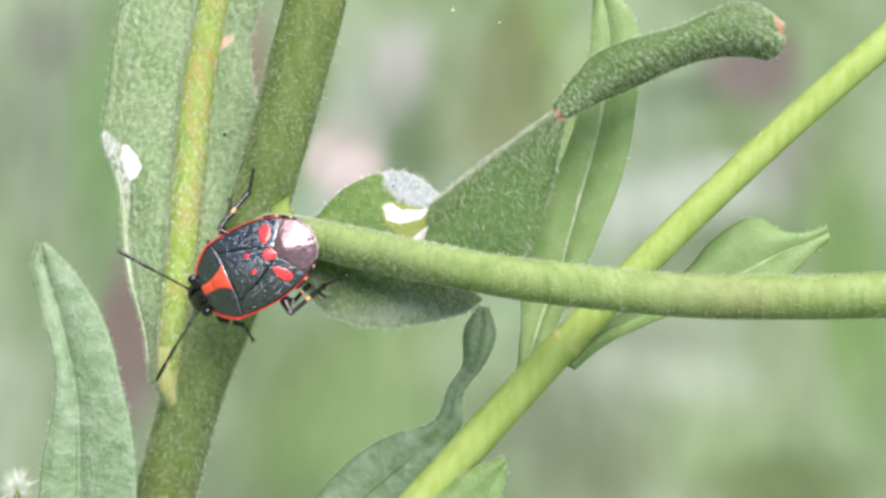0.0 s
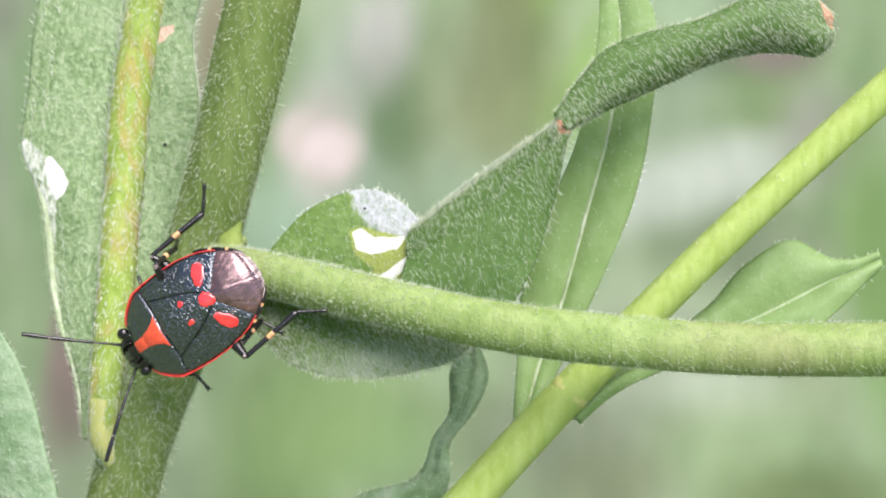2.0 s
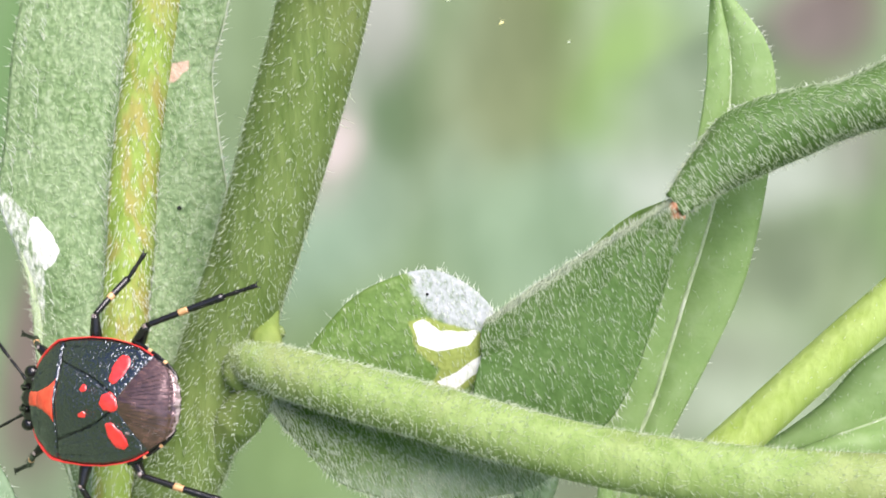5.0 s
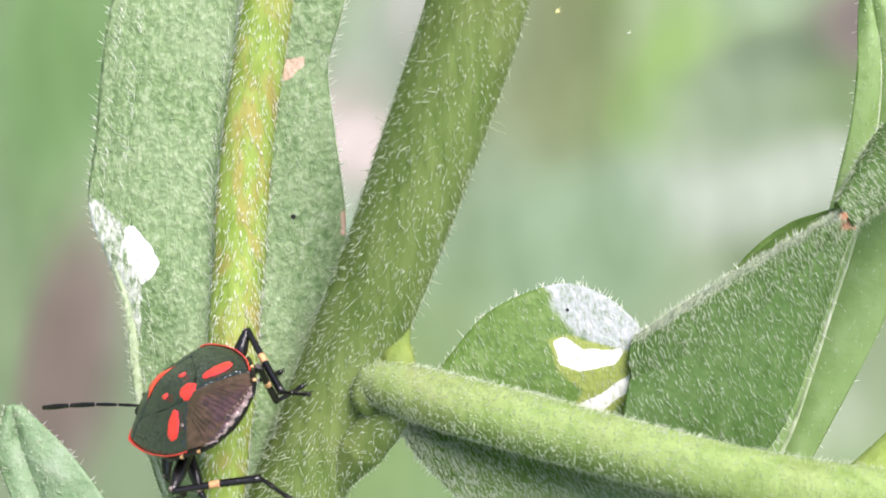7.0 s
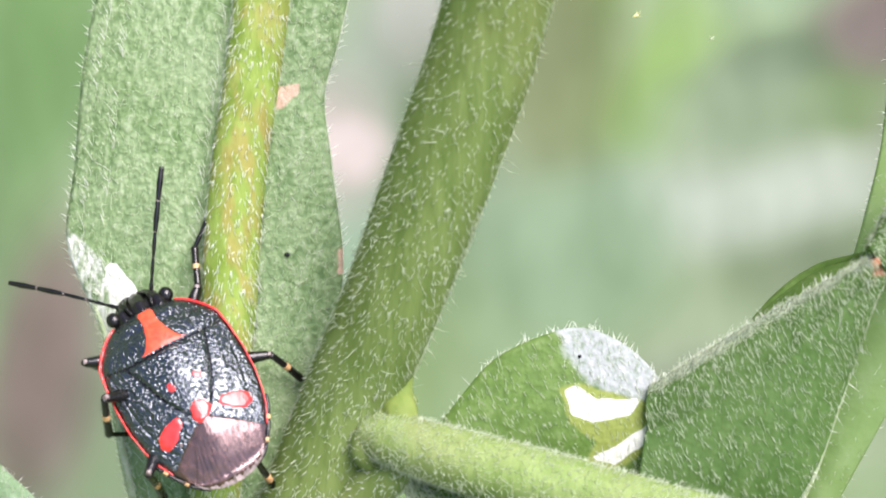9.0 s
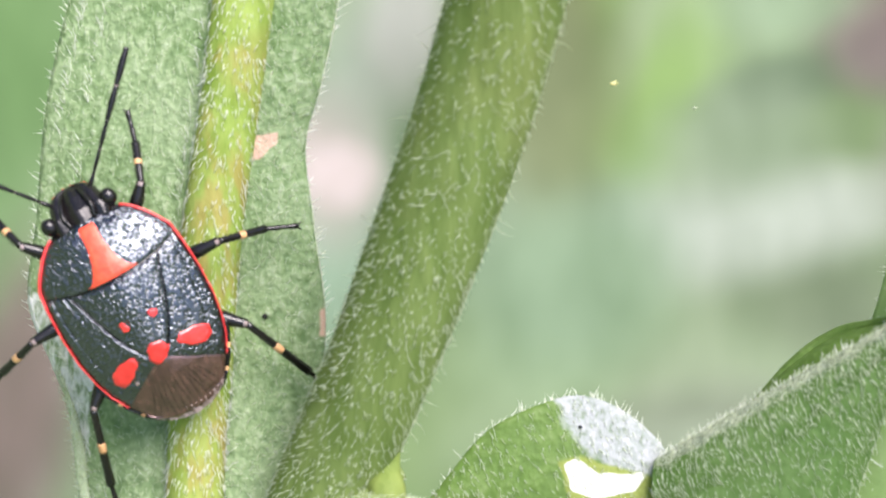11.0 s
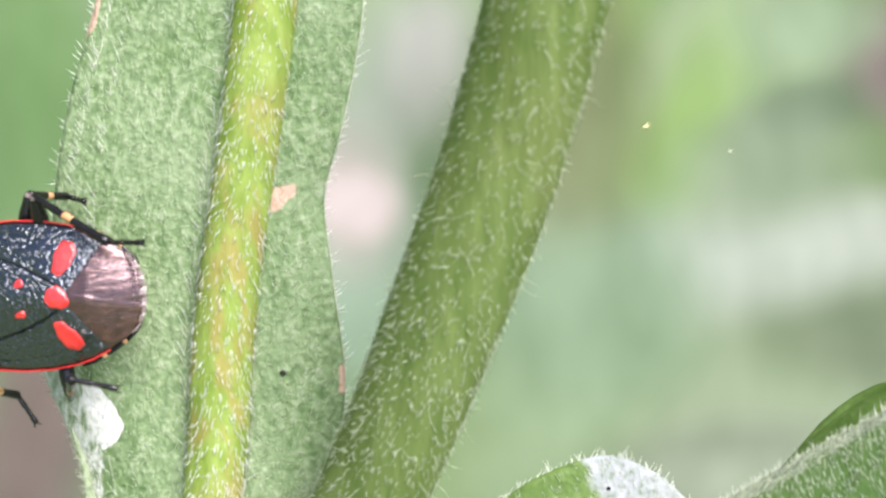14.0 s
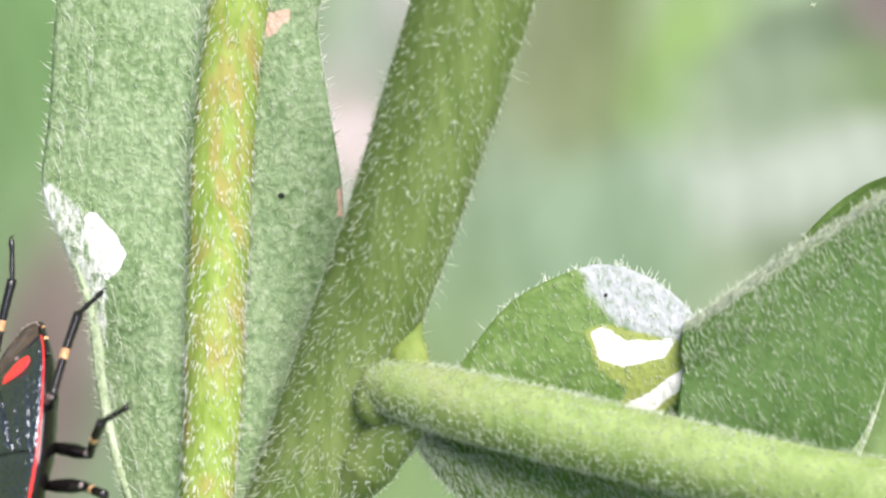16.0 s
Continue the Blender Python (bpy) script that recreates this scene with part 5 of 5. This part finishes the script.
# hip, lengths of femur, tibia and tarsus, and the usual stance of each (yaw from the head, pitch)
LEG_PLAN = {
    "front": ((1.75, 0.8, -0.55), (2.05, 1.55, 1.15), ((42, 12), (20, -35), (15, -12))),
    "middle": ((0.45, 0.95, -0.6), (2.5, 1.95, 1.25), ((92, 14), (108, -35), (115, -12))),
    "hind": ((-0.85, 1.0, -0.6), (2.55, 3.15, 1.45), ((132, 14), (160, -22), (165, -12))),
}
LEGS, FEELERS = [], []
for side, flank in ((1, "left"), (-1, "right")):
    # feeler: its own space starts at the base, pointing along x
    feeler = limb("antenna", [(0, 0, 0), (0.25, 0, 0.02), (0.5, 0, 0.03)], [0.07, 0.085, 0.06], SMOOTH_BLACK, bug, "thin jointed black antenna")
    joints = [(0.5, 0, 0.03), (1.35, 0, 0.1), (2.3, 0, 0.14), (3.45, 0, 0.1), (4.7, 0, 0.0)]
    for q, (p0, p1) in enumerate(zip(joints, joints[1:])):
        w2 = (0.07, 0.08, 0.11, 0.12)[q]
        limb("segment", [p0, tuple((np.array(p0) + p1) / 2), p1], [w2 * 0.7, w2, w2 * 0.75], SMOOTH_BLACK, feeler)
        if q < 3:
            limb("joint", [tuple(np.array(p1) - (0.025, 0, 0)), tuple(np.array(p1) + (0.025, 0, 0))], [w2 * 0.8, w2 * 0.8], PALE_SHELL, feeler, "pale joint", 4, 7)
    FEELERS.append((feeler, flank, side))
    for which, (hip, (fem, tib, tar), stance) in LEG_PLAN.items():
        # each segment lies along x from its own joint
        stout = 1.1 if which == "hind" else 1.0
        femur = limb("femur", [(0, 0, 0), (fem * 0.35, 0, 0.04), (fem * 0.75, 0, 0.03), (fem, 0, 0)], [0.13, 0.22 * stout, 0.24 * stout, 0.15], SMOOTH_BLACK, bug, "stout black femur")
        limb("knee", [(fem - 0.08, 0, 0.05), (fem + 0.03, 0, 0.05)], [0.13, 0.1], PALE_SHELL, femur, "pale knee", 6, 9)
        tibia = limb("tibia", [(0, 0, 0), (tib * 0.5, 0, 0.04), (tib, 0, 0)], [0.12, 0.13, 0.15 * stout], SMOOTH_BLACK, bug, "slender black tibia")
        limb("band", [(tib * 0.42, 0, 0.037), (tib * 0.54, 0, 0.04)], [0.138, 0.14], CREAM, tibia, "cream band", 6, 9)
        for q, off in enumerate((0.35, 2.4, 4.4)):
            for p in range(9):
                u = 0.1 + 0.1 * p
                a = np.array((tib * u, 0.11 * math.cos(off), 0.11 * math.sin(off) + 0.03))
                limb("bristle", [a, a + (0.11, 0.09 * math.cos(off), 0.09 * math.sin(off))], [0.012, 0.004], SMOOTH_BLACK, tibia, "", 3, 4)
        tarsus = limb("tarsus", [(0, 0, 0), (tar * 0.42, 0, -0.01)], [0.075, 0.1], SMOOTH_BLACK, bug, "jointed black tarsus")
        limb("segment", [(tar * 0.42, 0, -0.01), (tar * 0.62, 0, -0.02)], [0.07, 0.09], SMOOTH_BLACK, tarsus)
        limb("segment", [(tar * 0.62, 0, -0.02), (tar * 0.9, 0, -0.02), (tar * 0.97, 0, -0.02)], [0.07, 0.105, 0.08], SMOOTH_BLACK, tarsus)
        for s in (1, -1):
            limb("claw", [(tar * 0.93, s * 0.04, 0), (tar * 1.02, s * 0.12, 0.0), (tar * 1.06, s * 0.13, -0.1)], [0.03, 0.025, 0.008], SMOOTH_BLACK, tarsus, "", 8, 5)
        LEGS.append(((femur, tibia, tarsus), side, flank, which))

# where each segment points at a time: seconds, yaw from the head and pitch, in degrees
STEPS = {}
STEPS["left", "front", "femur"] = [(0, 20, -25), (0.5, 20, -25), (1, 20, -25), (1.5, 20, -25), (2, 20, -25), (2.5, 20, -25), (3, 20, -25), (6, 117, -38), (6.5, 110, -40), (6.8, 109, -40), (8, 73, 53), (8.5, 41, 27), (9, 69, 16), (9.2, 67, 7), (14.5, 88, -17), (14.8, 51, -5), (15, 67, -17), (15.3, 48, -13), (15.8, 87, -39), (16, 69, -12)]
STEPS["left", "front", "tibia"] = [(0, 140, -30), (0.5, 140, -30), (1, 140, -30), (1.5, 140, -30), (2, 140, -30), (2.5, 140, -30), (3, 140, -30), (6, -59, -81), (6.5, -55, -71), (6.8, -8, -67), (8, -3, -10), (8.5, 20, -68), (9, -46, -72), (9.2, -172, -81), (14.5, -163, -44), (14.8, 58, -51), (15, 175, -73), (15.3, 20, -68), (15.8, 177, -37), (16, 58, 1)]
STEPS["left", "front", "tarsus"] = [(0, 90, -20), (0.5, 90, -20), (1, 90, -20), (1.5, 90, -20), (2, 90, -20), (2.5, 90, -20), (3, 90, -20), (6, 15, -12), (6.5, 15, -12), (6.8, 15, -12), (8, 39, -3), (8.5, 15, -12), (9, -75, -70), (9.2, 15, -12), (14.5, 15, -12), (14.8, 65, -50), (15, 84, -16), (15.3, 15, -12), (15.8, 82, -37), (16, 15, -12)]
STEPS["left", "middle", "femur"] = [(0, 135, -2), (0.5, 136, 4), (1, 137, 5), (1.5, 132, 3), (2, 141, 8), (2.5, 143, 19), (3, 141, 10), (3.6, 137, -5), (6, 144, -19), (6.5, 124, -36), (6.8, 117, -46), (7, 136, -34), (7.5, 147, -21), (7.8, 148, -11), (8, 150, -37), (8.5, 159, -35), (9, 95, 48), (9.2, 88, 43), (13, 77, 23), (13.5, 70, 28), (14, 61, 26), (14.5, 88, 9), (14.8, 66, 0), (15, 60, 3), (15.3, 89, 17), (15.5, 83, 6), (15.8, 65, 9), (16, 62, -7)]
STEPS["left", "middle", "tibia"] = [(0, -138, -55), (0.5, -134, -60), (1, -134, -65), (1.5, -142, -65), (2, -141, -65), (2.5, -30, -79), (3, -33, -82), (3.6, -166, -35), (6, 71, -73), (6.5, -146, -38), (6.8, -136, -47), (7, 108, -68), (7.5, 108, -68), (7.8, 108, -68), (8, -175, -5), (8.5, -174, -42), (9, 141, -70), (9.2, 145, -62), (13, 108, -68), (13.5, 108, -68), (14, 108, -68), (14.5, -128, -51), (14.8, -124, -46), (15, -127, -55), (15.3, -102, -39), (15.5, -113, -35), (15.8, 144, -45), (16, 93, 17)]
STEPS["left", "middle", "tarsus"] = [(0, 115, -12), (0.5, 115, -12), (1, 115, -12), (1.5, 115, -12), (2, 115, -12), (2.5, 115, -12), (3, 115, -12), (3.6, 138, -15), (6, 115, -12), (6.5, 153, -4), (6.8, 171, -20), (7, 115, -12), (7.5, 115, -12), (7.8, 115, -12), (8, 115, -12), (8.5, 115, -12), (9, -85, -57), (9.2, 115, -12), (13, 115, -12), (13.5, 115, -12), (14, 115, -12), (14.5, 125, -15), (14.8, 115, -12), (15, 84, 7), (15.3, 115, -12), (15.5, 139, -3), (15.8, 87, -36), (16, 88, -8)]
STEPS["left", "hind", "femur"] = [(0, 97, 19), (0.5, 100, 16), (1, 103, 28), (1.5, 101, 15), (2, 108, 25), (2.5, 145, 30), (3, 156, 23), (3.6, 118, 23), (6, 126, 6), (6.5, 147, 9), (6.8, 165, 0), (7, 125, 1), (7.2, 137, 9), (7.5, 127, 15), (7.8, 120, 32), (8, 135, 30), (8.5, 119, 13), (9, 139, 24), (11.5, 93, 29), (12.5, 100, 14), (13, 98, 16), (13.5, 106, 9), (14, 99, 8), (14.2, 89, 3), (14.5, 117, -16), (14.8, 107, -3), (15, 113, 10), (15.3, 136, 23), (15.5, 146, 16), (15.8, 87, 33), (16, 70, 23)]
STEPS["left", "hind", "tibia"] = [(0, -153, -48), (0.5, -162, -12), (1, -167, -17), (1.5, -162, -27), (2, -170, -21), (2.5, 174, -25), (3, -178, -25), (3.6, -157, -34), (6, -148, -12), (6.5, -141, -32), (6.8, -131, -40), (7, -127, -33), (7.2, -163, -4), (7.5, -138, -33), (7.8, -158, 1), (8, -154, -19), (8.5, -173, 5), (9, -49, -87), (11.5, 178, -46), (12.5, -118, 56), (13, -130, 50), (13.5, -134, 33), (14, -142, 54), (14.2, -111, 43), (14.5, -79, -32), (14.8, -18, 62), (15, 160, -68), (15.3, -82, -29), (15.5, -96, -44), (15.8, -154, -31), (16, 177, -13)]
STEPS["left", "hind", "tarsus"] = [(0, -179, -13), (0.5, 158, -15), (1, 157, -16), (1.5, 160, 10), (2, 148, -19), (2.5, 158, -4), (3, 149, -7), (3.6, 163, -25), (6, 171, -44), (6.5, 175, -48), (6.8, 180, -37), (7, 178, -35), (7.2, 165, -12), (7.5, 165, -12), (7.8, 165, -12), (8, 165, -12), (8.5, 165, -12), (9, 165, -12), (11.5, 122, -11), (12.5, 165, -12), (13, 165, -12), (13.5, 165, -12), (14, 165, -12), (14.2, 165, -12), (14.5, 165, -12), (14.8, 165, -12), (15, 165, -12), (15.3, 165, -12), (15.5, 128, -6), (15.8, 167, -45), (16, -176, -36)]
STEPS["right", "front", "femur"] = [(0, -20, -25), (0.5, -20, -25), (1, -20, -25), (1.5, -20, -25), (2, -20, -25), (2.5, -20, -25), (3, -20, -25), (3.6, -66, 10), (6, -40, -30), (6.5, -40, -30), (6.8, -40, -30), (7, -40, -30), (7.2, -40, -30), (7.8, -40, 43), (9, -48, 23), (9.2, -49, 16), (11.5, -50, -3), (12, -91, 6), (12.5, -51, 3), (13, -66, 0)]
STEPS["right", "front", "tibia"] = [(0, -140, -30), (0.5, -140, -30), (1, -140, -30), (1.5, -140, -30), (2, -140, -30), (2.5, -140, -30), (3, -140, -30), (3.6, 12, -76), (6, -150, -30), (6.5, -150, -30), (6.8, -150, -30), (7, -150, -30), (7.2, -150, -30), (7.8, -9, 51), (9, -23, 4), (9.2, -20, -28), (11.5, -20, -68), (12, -160, -67), (12.5, -57, -76), (13, -178, 32)]
STEPS["right", "front", "tarsus"] = [(0, -90, -20), (0.5, -90, -20), (1, -90, -20), (1.5, -90, -20), (2, -90, -20), (2.5, -90, -20), (3, -90, -20), (3.6, -81, 0), (6, -120, -20), (6.5, -120, -20), (6.8, -120, -20), (7, -120, -20), (7.2, -120, -20), (7.8, -15, -12), (9, -56, 24), (9.2, -52, 18), (11.5, -15, -12), (12, -119, 4), (12.5, -139, 47), (13, -15, -12)]
STEPS["right", "middle", "femur"] = [(0, -82, -7), (0.5, -95, 36), (1, -110, 38), (1.5, -109, 51), (2, -116, 39), (2.5, -106, 41), (3, -95, 38), (3.6, -96, 23), (6, -40, -30), (6.5, -144, 0), (6.8, -138, -6), (7, -144, 0), (7.5, -153, -11), (9, -111, 0), (9.2, -143, -4), (11.5, -82, 37), (12, -80, 7), (12.5, -84, 23), (13, -100, 23), (13.5, -79, 28), (14, -108, 10), (14.2, -122, -4)]
STEPS["right", "middle", "tibia"] = [(0, -120, -66), (0.5, -116, -68), (1, -92, -73), (1.5, -124, -64), (2, -136, -71), (2.5, -166, -71), (3, -35, -73), (3.6, -170, -72), (6, -150, -30), (6.5, 126, -61), (6.8, 66, -68), (7, 27, -64), (7.5, -108, -68), (9, -138, -55), (9.2, 162, -57), (11.5, -155, -32), (12, 169, -67), (12.5, 145, -58), (13, 148, -56), (13.5, -167, -29), (14, 148, -80), (14.2, 148, -61)]
STEPS["right", "middle", "tarsus"] = [(0, -91, -25), (0.5, -85, -34), (1, -81, -38), (1.5, -67, -51), (2, -66, -64), (2.5, -126, -11), (3, -172, -3), (3.6, -140, -12), (6, -120, -20), (6.5, -115, -12), (6.8, -115, -12), (7, -115, -12), (7.5, -115, -12), (9, -115, -12), (9.2, -115, -12), (11.5, -116, 4), (12, -110, 29), (12.5, -119, -25), (13, -130, -15), (13.5, -152, -27), (14, 170, 34), (14.2, 143, 42)]
STEPS["right", "hind", "femur"] = [(0, -51, 23), (0.5, -52, 22), (1, -54, 20), (1.5, -57, 19), (2, -72, 18), (2.5, -79, 17), (3, -71, 11), (3.6, -63, 12), (6, -98, 27), (6.5, -119, 25), (6.8, -94, 22), (7, -92, 25), (7.2, -89, 28), (7.5, -101, 20), (7.8, -112, 23), (8, -130, 20), (8.5, -152, 24), (9, 179, -18), (9.2, -179, -8), (11.5, -88, 10), (12, -127, 4), (12.5, -140, 15), (13, -59, 2), (13.5, -114, 14), (14, -91, 28), (14.2, -115, 41), (15.3, -133, 17), (15.8, -177, 28)]
STEPS["right", "hind", "tibia"] = [(0, -143, -32), (0.5, -149, -33), (1, -151, -42), (1.5, -157, -39), (2, -170, -25), (2.5, -172, -4), (3, -167, 2), (3.6, -176, 2), (6, 161, -25), (6.5, 162, -11), (6.8, 158, -30), (7, 149, -32), (7.2, 158, -25), (7.5, 145, -7), (7.8, 143, 21), (8, 140, 24), (8.5, 47, -68), (9, -160, -68), (9.2, -160, -68), (11.5, 153, 73), (12, 169, 37), (12.5, 177, 23), (13, 179, 4), (13.5, 157, 52), (14, 151, 10), (14.2, 128, -50), (15.3, 141, -9), (15.8, 152, 2)]
STEPS["right", "hind", "tarsus"] = [(0, -128, 4), (0.5, -128, 17), (1, -127, 16), (1.5, -131, 27), (2, -126, -4), (2.5, -120, -5), (3, -115, -15), (3.6, -117, 5), (6, -165, -12), (6.5, -165, -12), (6.8, -165, -12), (7, -165, -12), (7.2, -165, -12), (7.5, -165, -12), (7.8, -165, -12), (8, -165, -12), (8.5, -165, -12), (9, -165, -12), (9.2, -165, -12), (11.5, -133, -51), (12, -149, -38), (12.5, -164, -25), (13, -170, -12), (13.5, -165, -12), (14, -180, 16), (14.2, 142, 4), (15.3, 139, -8), (15.8, 160, 13)]
STEPS["left", "antenna"] = [(0, 37, 14), (0.5, 24, -17), (1, 19, -30), (1.5, 38, 0), (2, 46, 23), (2.5, 19, -1), (3, 24, -12), (3.6, 16, -20), (6, -3, -21), (6.5, -2, -18), (7.2, 57, 10), (7.5, 77, 29), (8, 21, -4), (8.5, 23, 2), (9, 41, -10), (9.2, 32, -13), (6.8, 18, 7), (7, 36, 30), (7.8, 18, 8)]
STEPS["right", "antenna"] = [(0, -58, 26), (0.5, -59, 24), (1, -41, -14), (1.5, -53, 24), (2, -45, 31), (2.5, -64, 26), (3, -37, -14), (3.6, -11, -32), (6, -42, 2), (6.5, -72, 31), (7.5, -50, -8), (8, -135, 73), (8.5, -116, 81), (9, -37, 31), (9.2, -41, 23), (11.5, -37, 33), (6.8, -81, 10), (7, -79, 2), (7.8, -114, 70)]


def way_of(yaw, pitch):
    a, c = radians(yaw), radians(pitch)
    return np.array((math.cos(a) * math.cos(c), math.sin(a) * math.cos(c), math.sin(c)))


def ways(steps, usual, t):
    """The way a segment points at t, eased between its steps; far from them it keeps its usual stance and swings."""
    keys = dict((s[0], way_of(s[1], s[2])) for s in steps)
    for q in range(33):
        if all(abs(q * 0.5 - s[0]) > 0.45 for s in steps):
            keys[q * 0.5] = usual(q * 0.5)
    ts = sorted(keys)
    i = min(max(int(np.searchsorted(ts, t, side="right")) - 1, 0), len(ts) - 2)
    u = min(max((t - ts[i]) / (ts[i + 1] - ts[i]), 0.0), 1.0)
    u = u * u * (3 - 2 * u)
    return unit(keys[ts[i]] * (1 - u) + keys[ts[i + 1]] * u)


def along(place, way):
    """The pose of a segment at a place of the bug's space, in millimetres, with its x along the way."""
    yaw = math.degrees(math.atan2(way[1], way[0]))
    pitch = math.degrees(math.asin(max(-1.0, min(1.0, way[2]))))
    return pose(*(np.asarray(place) * BUG_SCALE), 0, -pitch, yaw)


def motions():
    """The bug walks off the stem, over the tall leaf and down its edge; fluff drifts by."""
    walk(bug, BUG_ROWS)
    walk(drift, DRIFT_ROWS)
    for ob, away in DRIFTERS:
        walk(ob, [(t, Matrix.Translation(Vector(away)) @ m) for t, m in DRIFT_ROWS])
    clock = [q * 0.2 for q in range(81)]
    for parts, side, flank, which in LEGS:
        hip, lengths, stance = LEG_PLAN[which]
        phase = math.pi * ((which == "middle") + (side > 0))
        rows = ([], [], [])
        for t in clock:
            place = np.array(hip) * (1, side, 1)
            for j, name in enumerate(("femur", "tibia", "tarsus")):
                def usual(s, j=j):
                    swing = 14 * math.sin(2 * math.pi * s / 1.1 + phase)
                    return way_of(side * (stance[j][0] + swing), stance[j][1] + 0.3 * swing)
                way = ways(STEPS[flank, which, name], usual, t)
                rows[j].append((t, along(place, way)))
                place = place + way * lengths[j]
        for ob, r in zip(parts, rows):
            walk(ob, r)
    for feeler, flank, side in FEELERS:
        def usual(s):
            return way_of(side * (36 + 9 * math.sin(1.9 * s + side)), 8 + 9 * math.sin(2.3 * s + side))
        walk(feeler, [(t, along((3.82, side * 0.62, -0.12), ways(STEPS[flank, "antenna"], usual, t))) for t in clock])


motions()
